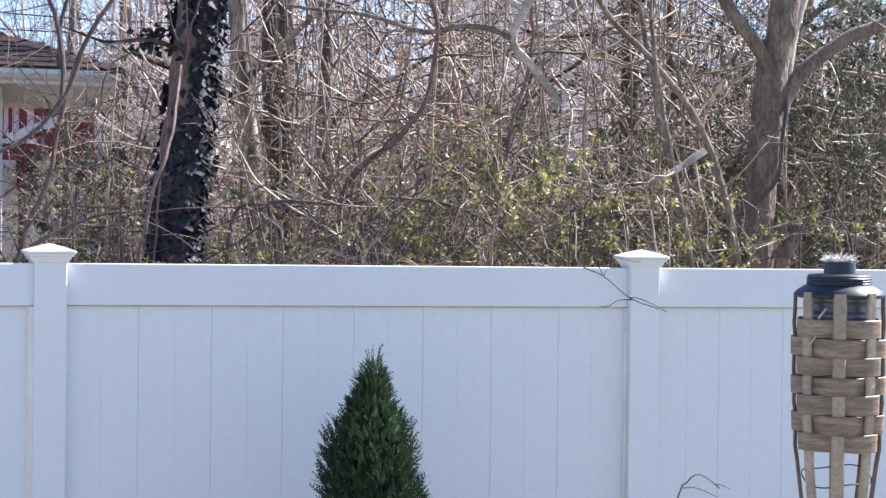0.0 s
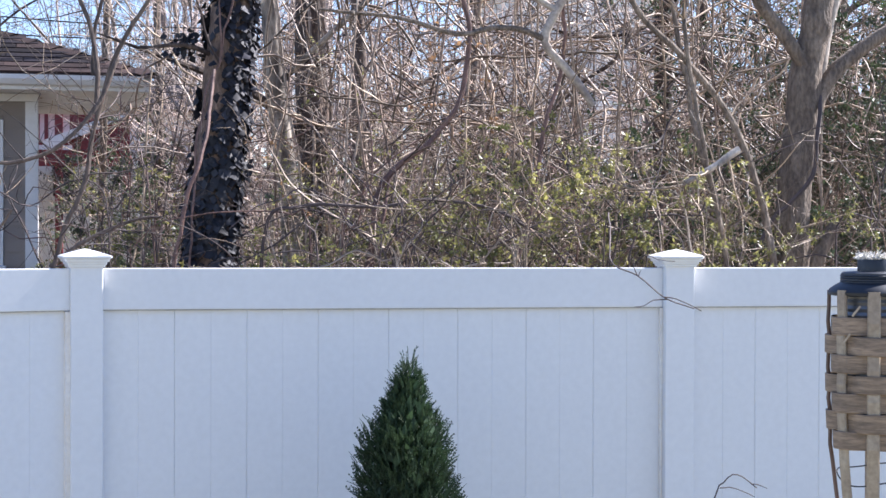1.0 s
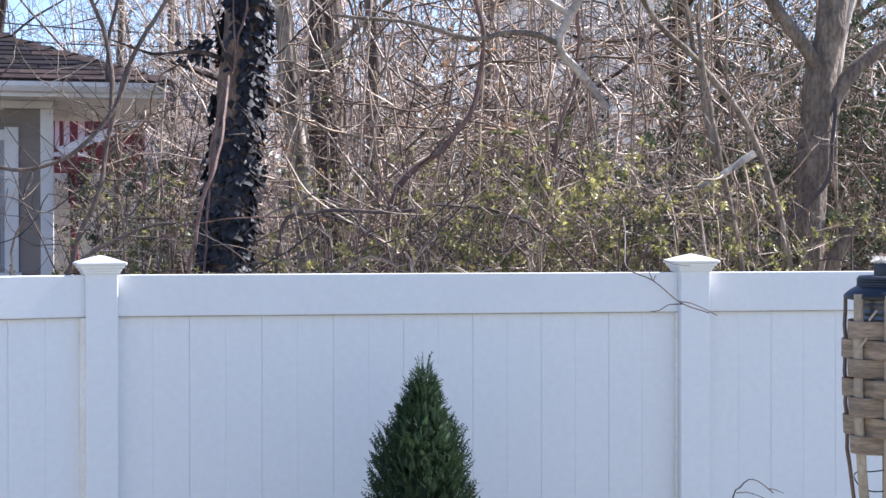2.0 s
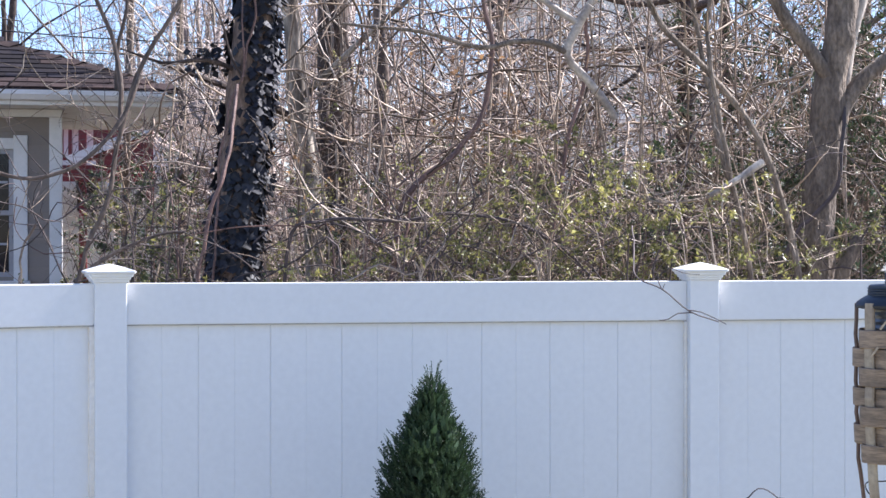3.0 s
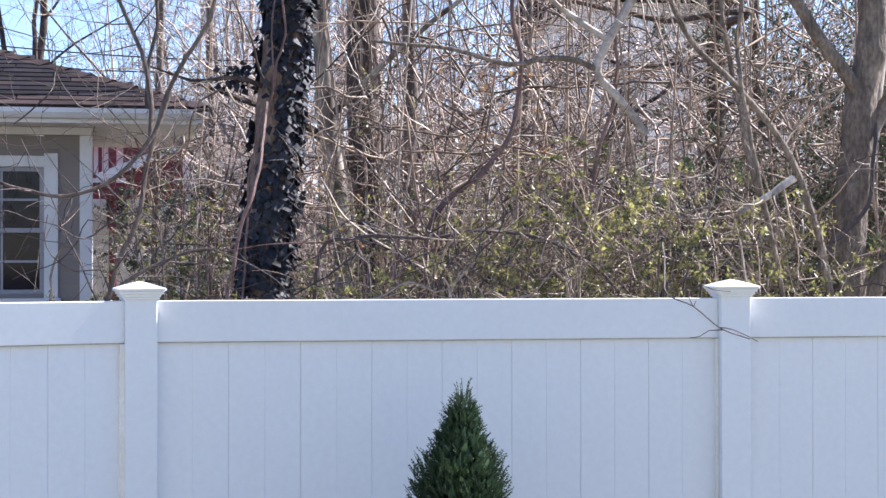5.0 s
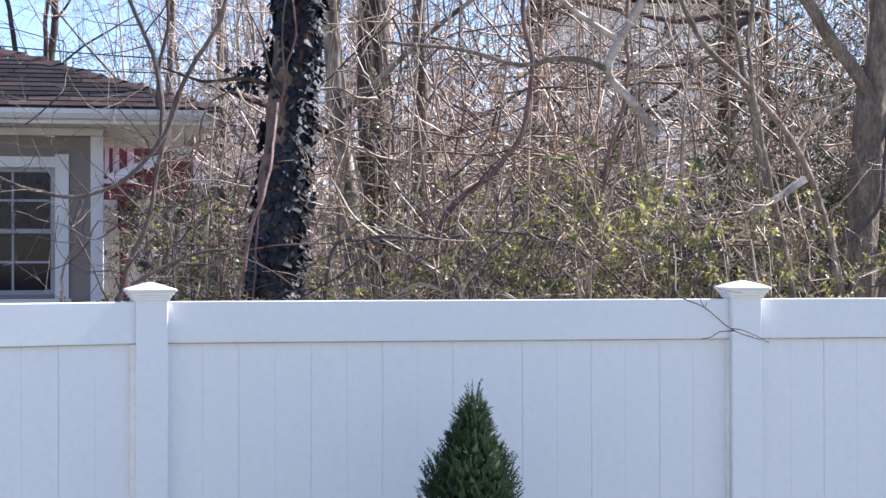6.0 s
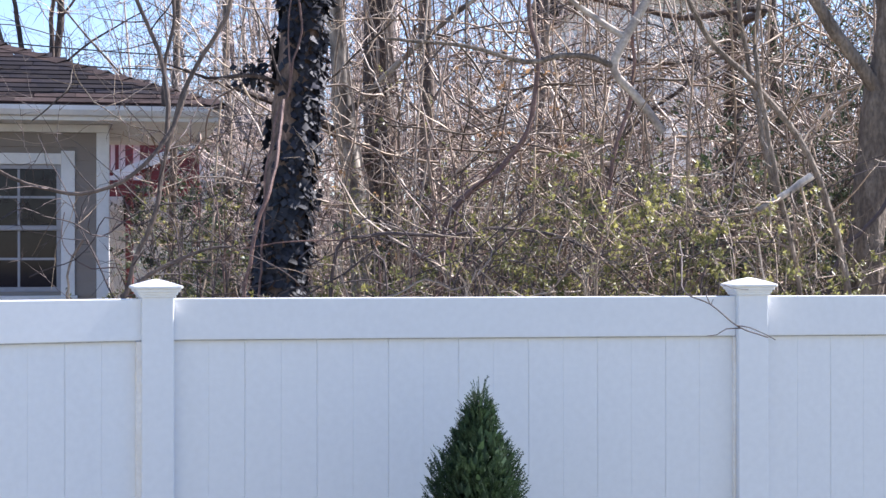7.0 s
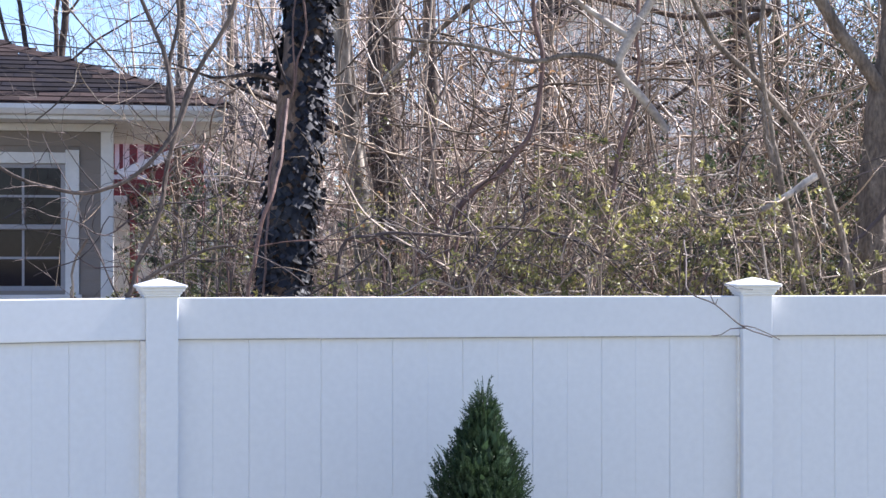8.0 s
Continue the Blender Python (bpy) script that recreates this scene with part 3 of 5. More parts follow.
    for row in range(20):
        s = row * 0.14
        yy, zz = y0 - 0.01 + s * math.cos(sl), ze + 0.002 + s * math.sin(sl)
        left = x1 - 4.4
        xx = x1 - (yy - y0) - 0.16 - rng.uniform(0, 0.1)
        while xx > left:
            band = 0.5 + 0.5 * noise.noise(Vector((xx * 0.5, row * 0.32, 1.7)))
            brown = row < 2 or (row > 9 and band > 0.5) or rng.random() < 0.05
            sh = mesh_part("shingle", me["b" if brown else "s"], None, roof)
            sh.matrix_basis = pose(xx + rng.uniform(-0.004, 0.004), yy, zz, math.degrees(sl) - 1.2, 0, 0)
            xx -= 0.30
    for i in range(22):                                # bent caps along the hip
        bm = bmesh.new()
        d0, d1 = i * 0.17, i * 0.17 + 0.24
        q = [(x1 - d - 0.0, y0 + d, ze + d * p) for d in (d0, d1)]
        up = 0.016
        a, b = [Vector(c) for c in q]
        s = Vector((1, 1, 0)).normalized() * 0.11
        vs = [bm.verts.new(c) for c in (a - s + Vector((0, 0, up - 0.025)), a + Vector((0, 0, up + 0.012)), a + s + Vector((0, 0, up - 0.025)),
                                        b + s + Vector((0, 0, -0.02)), b + Vector((0, 0, 0.006)), b - s + Vector((0, 0, -0.02)))]
        bm.faces.new((vs[0], vs[1], vs[4], vs[5]))
        bm.faces.new((vs[1], vs[2], vs[3], vs[4]))
        part("hip_cap", bm, SHINGLE_B, roof)
    return h


hip_house()


# ---- far house with a red raised deck ----
def far_house(x0, x1, y0, depth, z_eave, z_ridge, windows, name_label):
    h = empty("far_house", (x0, y0, 0))
    tagged(h, name_label, "house")
    w = x1 - x0
    part("wall", boxed(0, w, 0, depth, 0, z_eave), GREYHOUSE, h)
    bm = prism([(-0.4, z_eave - 0.05), (depth + 0.4, z_eave - 0.05), (depth / 2, z_ridge)], "x", -0.4, w + 0.4)
    part("roof", bm, SHINGLE, h)
    for a, b, c, d in windows:
        win = part("window", boxed(a - 0.07, b + 0.07, -0.04, -0.003, c - 0.07, d + 0.07, 0.004), TRIM, h)
        zm = (c + d) / 2
        part("pane", boxed(a, b, -0.055, -0.042, zm + 0.02, d), GLASS, win)
        part("pane", boxed(a, b, -0.055, -0.042, c, zm - 0.02), GLASS, win)
    return h


far_house(-5.0, 0.6, 24.5, 5, 3.75, 4.3, [(3.55, 3.85, 2.45, 2.95), (4.75, 5.1, 2.4, 3.1)], "pale grey far house behind a red deck")
far_house(0.95, 2.1, 25.5, 3, 2.75, 3.0, [], "low pale shed behind the trees")
far_house(7.0, 9.9, 31, 5, 7.0, 8.2, [(0.5, 0.95, 3.0, 3.9), (1.75, 2.15, 2.6, 3.5)], "pale grey far house among bare trees")


def red_deck():
    d = empty("raised_deck", (-2.6, 21.6, 0))
    tagged(d, "barn-red raised timber deck with slatted railing", "deck")
    part("deck_floor", boxed(0, 2.28, 0, 2.6, 2.92, 2.98, 0.01), RED, d)
    part("rim_joist", boxed(0, 2.28, -0.045, -0.003, 2.78, 2.99, 0.008), RED, d)
    for x in (0.02, 1.34, 2.18):
        part("deck_post", boxed(x, x + 0.1, 0.0, 0.1, 0, 2.775, 0.008), RED, d)
        part("rail_post", boxed(x, x + 0.1, -0.045, 0.05, 2.995, 3.55, 0.008), RED, d)
    part("hand_rail", boxed(-0.02, 2.30, -0.06, 0.06, 3.555, 3.60, 0.008), RED, d)
    part("lower_rail", boxed(0.12, 2.18, -0.025, 0.025, 3.05, 3.09, 0.006), RED, d)
    x = 0.16
    while x < 2.16:
        if not 1.30 < x < 1.46:
            part("baluster", boxed(x, x + 0.048, -0.018, 0.018, 3.092, 3.553, 0.003), RED, d)
        x += 0.105
    part("privacy_panel", boxed(1.56, 2.28, -0.075, -0.063, 2.99, 3.57, 0.004), RED, d, "solid dark red end panel")
    part("stair_stringer", prism([(1.2, 3.10), (2.25, 3.52), (2.25, 3.40), (1.2, 2.98)], "y", -0.16, -0.10), TRIM, d, "white sloping stair board")
    return d


red_deck()

# pale posts left in the undergrowth
for x, y, z, lean in ((-0.23, 14.0, 2.08, 0), (-0.33, 13.8, 2.0, 5)):
    g_ = part("garden_stake", boxed(-0.03, 0.03, -0.03, 0.03, 0, z, 0.006), TRIM if lean == 0 else BAMBOO_PALE)
    g_.matrix_basis = pose(x, y, 0, 0, lean, 0)
    tagged(g_, "pale upright garden stake in the undergrowth" if lean == 0 else "leaning tan wooden stake in the undergrowth", "stake", "garden stakes")

for z0, z1 in ((4.24, 4.09), (4.02, 3.98)):
    T = Tubes()
    xs = np.linspace(-14, 22, 60)
    zz = np.interp(xs, [-14, -2.1, 0.2, 22], [z0 + 1.2, z0, z1, z0 + 1.0])
    for _ in range(6):
        zz[1:-1] = (zz[:-2] + zz[1:-1] + zz[2:]) / 3
    T.tube(np.stack([xs, np.full(60, 18.0), zz], 1), np.full(60, 0.008), 5)
    c_ = mesh_part("overhead_cable", T.mesh("overhead_cable"), WIRE)
    tagged(c_, "thin black overhead cable sagging between the trees", "cable", "overhead cables")
for x in (-14, 22):
    pl = part("utility_pole", lathe([(0.14, 0), (0.11, 7.6), (0.10, 7.62)], 12), BARK_GREY)
    pl.location = (x, 18.0, 0)
    tagged(pl, "weathered grey timber utility pole", "pole", "utility poles")

# ---- woodland behind the fence ----
def unit(v):
    return v / (np.linalg.norm(v) + 1e-9)


def shoot(T, p, d, length, r, g, wander=0.18, lift=0.02, levels=0, many=6.0, sides=3, step=0.06, leafy=None, spread=0.9, keep=0.15, rmin=0.0024):
    """A wandering tapered shoot from p along d, with side shoots of the next order."""
    n = max(3, int(length / step))
    kink = g.normal(0, wander, (n, 3))
    kink[:, 2] += lift
    dirs = d + np.cumsum(kink, axis=0) * 0.55
    dirs /= np.linalg.norm(dirs, axis=1)[:, None] + 1e-9
    pts = np.vstack([p, p + np.cumsum(dirs * (length / n), axis=0)])
    rad = r * (1 - (1 - keep) * np.linspace(0, 1, n + 1) ** 0.9)
    T.tube(pts, rad, sides)
    if leafy is not None and levels == 0:
        leafy.append((pts, dirs))
    if levels > 0:
        kids = g.poisson(many * length)
        for _ in range(kids):
            f = g.uniform(0.12, 1.0)
            i = min(n - 1, int(f * n))
            side = unit(np.cross(dirs[i], g.normal(0, 1, 3)))
            dd = unit(dirs[i] * g.uniform(0.3, 1.0) + side * spread)
            ll = length * g.uniform(0.22, 0.6) * (1.1 - 0.5 * f)
            shoot(T, pts[i + 1], dd, max(0.1, ll), max(rmin, rad[i + 1] * g.uniform(0.5, 0.8)), g, wander * 1.15, lift, levels - 1,
                  many * 1.15, 3, step * 0.8, leafy, spread, keep, rmin)
    return pts, rad


def leaf_cloud(leafy, g, per, length, width, droop=0.2):
    """Leaves set along the collected shoots."""
    at, along, side, ln, wd = [], [], [], [], []
    for pts, dirs in leafy:
        k = g.poisson(per if pts[-1][2] > 1.4 else per * 0.15)
        for _ in range(k):
            i = g.integers(0, len(dirs))
            s = unit(np.cross(dirs[i], g.normal(0, 1, 3)))
            at.append(pts[i] + (pts[i + 1] - pts[i]) * g.uniform())
            along.append(dirs[i] * 0.5 + s + (0, 0, -droop))
            side.append(g.normal(0, 1, 3))
            q = g.uniform(0.6, 1.25)
            ln.append(length * q)
            wd.append(width * q)
    T = Tubes()
    T.leaves(at, along, side, ln, wd)
    return T


def bark_tube(pts, radii, sides, g, rough=0.06):
    """A trunk or bough with an uneven, ridged surface."""
    T = Tubes()
    T.tube(pts, radii, sides)
    c = np.repeat(np.asarray(pts, float), sides, axis=0)
    v = T.v[0]
    off = v - c
    k = np.array([noise.noise(Vector((q[0] * 14, q[1] * 14, q[2] * 3.0))) + 0.6 * noise.noise(Vector((q[0] * 40, q[1] * 40, q[2] * 9))) for q in v])
    T.v[0] = c + off * (1 + rough * k)[:, None]
    return T


def bough(name, pts, r0, r1, material, parent, g, sides=12, step=0.08, wob=0.008, rough=0.06, label="", power=1.0):
    p = spline(pts, step, wob, g)
    s = np.linspace(0, 1, len(p)) ** power
    r = r0 + (r1 - r0) * s
    ob = mesh_part(name, bark_tube(p, r, sides, g, rough).mesh(name), material, parent, label, True)
    return p, r


def side_twigs(T, p, r, g, count, length, lo=0.1, hi=1.0, levels=2, many=6.0, wander=0.2, lift=0.02, rk=0.5, rmax=0.012, leafy=None, rmin=0.0024, step=0.07):
    for _ in range(count):
        f = g.uniform(lo, hi)
        i = min(len(p) - 2, int(f * (len(p) - 1)))
        d = unit(p[i + 1] - p[i])
        s = unit(np.cross(d, g.normal(0, 1, 3)))
        shoot(T, p[i], unit(d * 0.5 + s), length * g.uniform(0.5, 1.2), min(rmax, max(0.003, r[i] * rk)), g, wander, lift, levels, many, 4, step, leafy, rmin=rmin)


# -- the ivy-clad trunk --
def ivy_tree():
    g = np.random.default_rng(21)
    t = empty("ivy_clad_tree", (0.16, 9.5, 0))
    tagged(t, "tall dark trunk thickly clad in ivy with a bare vine", "tree")
    o = np.array((0.16, 9.5, 0.0))
    p, r = bough("trunk", [(0, 0, -0.1), (0.08, 0, 0.9), (0.145, 0, 1.77), (0.20, 0, 2.5), (0.29, 0, 3.46), (0.42, 0.05, 5.2), (0.5, 0.1, 7.5)], 0.128, 0.095,
                 BARK_IVY, t, g, 22, 0.05, 0.004, 0.10)
    for pts, r0 in (([(0.29, 0, 3.3), (0.1, -0.1, 3.9), (-0.5, -0.2, 4.5), (-1.2, -0.3, 5.0)], 0.05), ([(0.36, 0, 4.2), (0.9, 0.2, 5.0), (1.3, 0.3, 6.0)], 0.05),
                    ([(0.22, 0, 2.95), (0.0, -0.1, 3.02), (-0.25, -0.15, 3.0), (-0.5, -0.2, 3.08)], 0.018)):
        bough("limb", pts, r0, r0 * 0.25, BARK_DARK, t, g, 8)
    T = Tubes()
    side_twigs(T, p, r, g, 26, 0.9, 0.35, 1.0, 2, 5, rk=0.1)
    mesh_part("twig_growth", T.mesh("twigs"), TWIG_DARK, t)["kind"] = "stuff"
    at, along, side, ln, wd = [], [], [], [], []
    for i in range(10500):
        f = g.uniform(0.0, 0.9)
        k = min(len(p) - 2, int(f * (len(p) - 1)))
        z = p[k][2]
        a = g.uniform(0, 2 * math.pi)
        cover = 0.85 + 0.6 * noise.noise(Vector((math.cos(a) * 1.1, math.sin(a) * 1.1, z * 1.5 + 3.0)))
        # the side away from the morning light keeps some bare bark
        if math.cos(a - math.pi * 1.14) > 0.5 and 2.45 < z + 0.25 * math.sin(a * 3 + z * 4) < 3.25:
            cover -= 1.2
        if g.uniform() > cover + 0.35:
            continue
        out = np.array((math.cos(a), math.sin(a), 0))
        at.append(p[k] + out * (r[k] + g.uniform(0.004, 0.045)) + (0, 0, g.uniform(-0.03, 0.03)))
        along.append(np.array((0, 0, -1.0)) + out * g.uniform(-0.05, 0.4) + g.normal(0, 0.3, 3))
        side.append(np.cross(out, (0, 0, 1)) + g.normal(0, 0.3, 3))
        q = g.uniform(0.040, 0.078)
        ln.append(q)
        wd.append(q * g.uniform(0.8, 1.05))
    for cx, cz, sp, n in ((0.02, 3.05, 0.035, 40), (0.36, 3.2, 0.04, 60), (0.32, 2.35, 0.035, 40), (-0.05, 3.0, 0.03, 25)):
        q = g.normal(0, sp, (n, 3)) + np.array((cx, -0.05, cz))
        at += list(q)
        along += list(g.normal(0, 0.5, (n, 3)) + (0, 0, -0.7))
        side += list(g.normal(0, 1, (n, 3)))
        ln += list(g.uniform(0.03, 0.055, n))
        wd += list(g.uniform(0.025, 0.05, n))
    L = Tubes()
    L.leaves(at, along, side, ln, wd, 0.12)
    mesh_part("ivy", L.mesh("ivy"), IVY, t, "glossy dark ivy leaves")["kind"] = "stuff"
    for pts, r0, m_ in (([(0.0, -0.16, 0), (0.02, -0.2, 1.4), (0.06, -0.2, 2.3), (0.10, -0.19, 2.68), (0.20, -0.19, 2.92), (0.22, -0.19, 3.11), (0.26, -0.19, 3.25), (0.25, -0.19, 3.6), (0.3, -0.1, 4.6)], 0.008, VINE_RED),
                        ([(0.20, -0.19, 2.92), (0.19, -0.2, 3.12), (0.20, -0.21, 3.3), (0.24, -0.2, 3.6)], 0.006, VINE_RED),
                        ([(-0.05, -0.5, 0), (-0.08, -0.6, 1.5), (0.0, -0.6, 2.11), (0.09, -0.55, 2.4), (0.17, -0.3, 2.86)], 0.014, VINE_RED)):
        bough("vine", pts, r0, r0 * 0.7, m_, t, g, 7, 0.05, 0.012, label="bare woody vine")
    return t


ivy_tree()


# -- the large grey tree with a fork --
def grey_tree():
    g = np.random.default_rng(31)
    t = empty("grey_forked_tree", (3.6, 9.0, 0))
    tagged(t, "large smooth grey-brown tree forking into crooked limbs", "tree")
    trunk, tr = bough("trunk", [(0.05, 0, -0.1), (0.03, 0, 0.9), (0.02, 0, 1.77), (0.005, 0, 2.05), (0.03, 0, 2.35), (0.06, 0, 2.68), (0.10, 0, 3.0), (0.16, 0, 3.4), (0.2, 0.05, 4.4), (0.1, 0.1, 6.0), (0.2, 0.2, 8.0)],
                      0.138, 0.05, BARK_GREY, t, g, 30, 0.03, 0.006, 0.15, power=0.62)
    T = Tubes()
    limbs = [([(0.10, 0.0, 2.55), (0.14, 0, 2.70), (0.27, 0, 2.91), (0.54, 0, 3.12), (0.85, -0.05, 3.26), (1.5, -0.1, 3.7), (2.2, 0, 4.4)], 0.048, 0.018, BARK_GREY),
             ([(0.08, -0.02, 2.9), (0.0, -0.05, 3.0), (-0.14, -0.05, 3.18), (-0.26, -0.05, 3.36), (-0.5, 0, 3.9), (-0.6, 0.1, 4.9)], 0.042, 0.014, BARK_GREY),
             ([(0.12, 0.02, 2.55), (0.16, 0.05, 2.85), (0.21, 0.05, 3.14), (0.28, 0.05, 3.38), (0.55, 0.1, 4.2), (0.7, 0.2, 5.5)], 0.055, 0.020, BARK_PALE),
             ([(0.22, 0.05, 4.3), (-0.3, -0.2, 4.5), (-0.9, -0.35, 4.15), (-1.2, -0.4, 3.72), (-1.35, -0.4, 3.39), (-1.49, -0.4, 3.16), (-1.55, -0.4, 2.99), (-1.44, -0.4, 2.86), (-1.36, -0.4, 2.76), (-1.29, -0.4, 2.65)], 0.034, 0.021, BARK_LIMB),
             ([(-1.49, -0.4, 3.16), (-1.68, -0.35, 3.30), (-1.82, -0.35, 3.42), (-2.2, -0.3, 3.9)], 0.018, 0.010, BARK_LIMB),
             ([(-1.54, -0.4, 3.0), (-1.69, -0.4, 3.05), (-1.85, -0.4, 3.06), (-2.02, -0.4, 3.02), (-2.36, -0.4, 3.10), (-2.77, -0.4, 3.14)], 0.017, 0.008, BARK_GREY),
             ([(0.1, 0.05, 5.0), (-0.7, 0.3, 5.4), (-1.7, 0.2, 5.8)], 0.04, 0.012, BARK_GREY),
             ([(0.1, -0.1, 5.8), (0.8, -0.5, 6.6), (1.4, -0.6, 7.4)], 0.04, 0.012, BARK_GREY)]
    for k, (pts, r0, r1, m_) in enumerate(limbs):
        p, r = bough("limb", pts, r0, r1, m_, t, g, 12, 0.05, 0.006, 0.07, "pale crooked bough" if m_ in (BARK_PALE, BARK_LIMB) else "")
        side_twigs(T, p, r, g, 5 if k in (3, 5) else 8, 0.55, 0.3, 1.0, 1, 6, rk=0.35, rmax=0.006)
    bough("stump", [(0.08, -0.2, -0.1), (0.06, -0.2, 1.2), (0.07, -0.2, 1.77), (0.12, -0.2, 1.92), (0.175, -0.2, 2.01)], 0.055, 0.042, BARK_GREY, t, g, 12, 0.05, label="broken grey side stem")
    bough("vine", [(0.16, -0.02, 2.78), (0.13, -0.10, 2.66), (0.09, -0.15, 2.5), (0.05, -0.175, 2.30), (-0.10, -0.16, 2.12), (-0.19, -0.13, 2.02), (-0.3, -0.15, 1.6), (-0.3, -0.1, 0)], 0.013, 0.011, TWIG_DARK, t, g, 7, 0.05, 0.006, label="dark vine winding round the trunk")
    side_twigs(T, trunk, tr, g, 12, 1.2, 0.5, 1.0, 2, 4, rk=0.12)
    mesh_part("twig_growth", T.mesh("twigs"), TWIG_GREY, t)["kind"] = "stuff"
    return t


grey_tree()


# -- slender stems that stand out from the thicket --
def sapling(label, stems, material, twig, seed, twigs=26, length=0.6, levels=2, many=6.0):
    """stems: lists of (points, base radius, tip radius); the first is the main stem."""
    g = np.random.default_rng(seed)
    o = Vector(stems[0][0][0])
    t = empty("sapling", (o.x, o.y, 0))
    tagged(t, label, "sapling", "saplings behind the fence")
    T = Tubes()
    base = np.array((o.x, o.y, 0.0))
    for k, (pts, r0, r1, *own) in enumerate(stems):
        p, r = bough("stem" if k == 0 else "branch", [np.array(q) - base for q in pts], r0, r1, own[0] if own else material, t, g, 9, 0.05, 0.010, 0.05)
        side_twigs(T, p, r, g, int(twigs / (1 if k == 0 else 2)), length, 0.25, 1.0, levels, many, rk=0.4, rmax=0.007)
    mesh_part("twig_growth", T.mesh("twigs"), twig, t)["kind"] = "stuff"
    return t


sapling("dark brown crooked sapling bending over", [
    ([(1.15, 9.2, 0), (1.18, 9.2, 1.5), (1.23, 9.2, 2.14), (1.33, 9.2, 2.33), (1.52, 9.2, 2.48), (1.68, 9.2, 2.69), (1.75, 9.2, 3.01), (1.70, 9.2, 3.5), (1.8, 9.2, 4.4)], 0.024, 0.010),
    ([(1.30, 9.2, 2.28), (1.28, 9.15, 2.14), (1.22, 9.1, 1.95), (1.15, 9.1, 1.6)], 0.010, 0.008)], VINE_RED, TWIG_RED, 41, 14, 0.6)
sapling("bare sapling leaning across with a pale cut bough", [
    ([(3.35, 8.4, 0), (3.30, 8.4, 1.2), (3.26, 8.4, 1.77), (3.21, 8.4, 2.07), (3.07, 8.4, 2.49), (2.90, 8.4, 2.74), (2.75, 8.4, 2.90), (2.58, 8.4, 3.06), (2.44, 8.4, 3.26), (2.3, 8.4, 3.7), (2.3, 8.5, 4.6)], 0.026, 0.012)],
    BARK_GREY, TWIG_GREY, 42, 18, 0.5)
sapling("pale broken bough on a thin grey stem", [
    ([(3.04, 8.3, 0), (3.0, 8.3, 1.0), (2.97, 8.3, 1.78), (2.88, 8.3, 2.22), (2.78, 8.3, 2.69), (2.72, 8.3, 3.04), (2.75, 8.3, 3.4), (2.8, 8.3, 4.5)], 0.016, 0.010),
    ([(2.99, 8.2, 2.41), (2.83, 8.2, 2.30), (2.71, 8.2, 2.225)], 0.021, 0.014, BARK_PALE),
    ([(2.72, 8.2, 2.23), (2.6, 8.2, 2.20), (2.45, 8.22, 2.19), (2.3, 8.25, 2.25)], 0.008, 0.004, TWIG_GREY),
    ([(2.76, 8.2, 1.7), (2.71, 8.2, 2.04), (2.65, 8.2, 2.30)], 0.008, 0.004, TWIG_PALE)], BARK_GREY, TWIG_GREY, 43, 14, 0.5)
sapling("straight reddish stem rising from the undergrowth", [
    ([(1.86, 8.7, 0), (1.90, 8.7, 1.2), (1.93, 8.7, 1.77), (2.01, 8.7, 2.17), (2.07, 8.7, 2.5), (2.17, 8.7, 2.93), (2.18, 8.7, 3.4), (2.2, 8.7, 4.6)], 0.016, 0.007)], VINE_RED, TWIG_RED, 44, 24, 0.7)
sapling("slender grey sapling forking over the fence", [
    ([(-0.66, 8.2, 0), (-0.56, 8.2, 1.2), (-0.47, 8.2, 1.88), (-0.36, 8.2, 2.15), (-0.26, 8.2, 2.57), (-0.18, 8.2, 2.84), (-0.03, 8.2, 3.12), (0.04, 8.2, 3.3), (0.2, 8.2, 4.2)], 0.014, 0.010),
    ([(-0.27, 8.25, 2.52), (-0.31, 8.35, 2.95), (-0.37, 8.4, 3.12), (-0.46, 8.4, 3.35), (-0.6, 8.4, 4.0)], 0.013, 0.008),
    ([(-0.30, 8.35, 2.75), (-0.30, 8.4, 2.95), (-0.26, 8.4, 3.12), (-0.26, 8.4, 3.4), (-0.3, 8.4, 4.2)], 0.010, 0.006),
    ([(-0.18, 8.1, 2.8), (-0.27, 8.05, 2.58), (-0.42, 8.0, 2.39), (-0.60, 8.0, 2.31), (-0.78, 8.0, 2.31), (-1.0, 8.0, 2.38), (-1.5, 8.0, 2.7)], 0.011, 0.007),
    ([(-0.5, 8.25, 1.80), (-0.27, 8.3, 1.96), (-0.07, 8.3, 2.04), (0.04, 8.3, 2.05)], 0.012, 0.007)], BARK_BROWN, TWIG_DARK, 45, 18, 0.7)
sapling("thin grey stem beside the forked tree", [
    ([(3.2, 8.8, 0), (3.17, 8.8, 1.2), (3.14, 8.8, 1.8), (3.07, 8.8, 2.18), (2.97, 8.8, 2.49), (2.91, 8.8, 2.8), (2.8, 8.8, 3.4), (2.8, 8.8, 4.4)], 0.022, 0.010)], BARK_GREY, TWIG_GREY, 46, 20, 0.6)
sapling("low dark bough arching through the undergrowth", [
    ([(0.56, 9.0, 0), (0.56, 9.0, 1.5), (0.60, 8.9, 2.04), (0.78, 8.8, 2.11), (1.18, 8.8, 2.11), (1.52, 8.8, 2.15), (1.83, 8.8, 2.09), (2.08, 8.8, 1.95), (2.3, 8.8, 1.7)], 0.012, 0.008)], TWIG_DARK, TWIG_RED, 47, 14, 0.5)
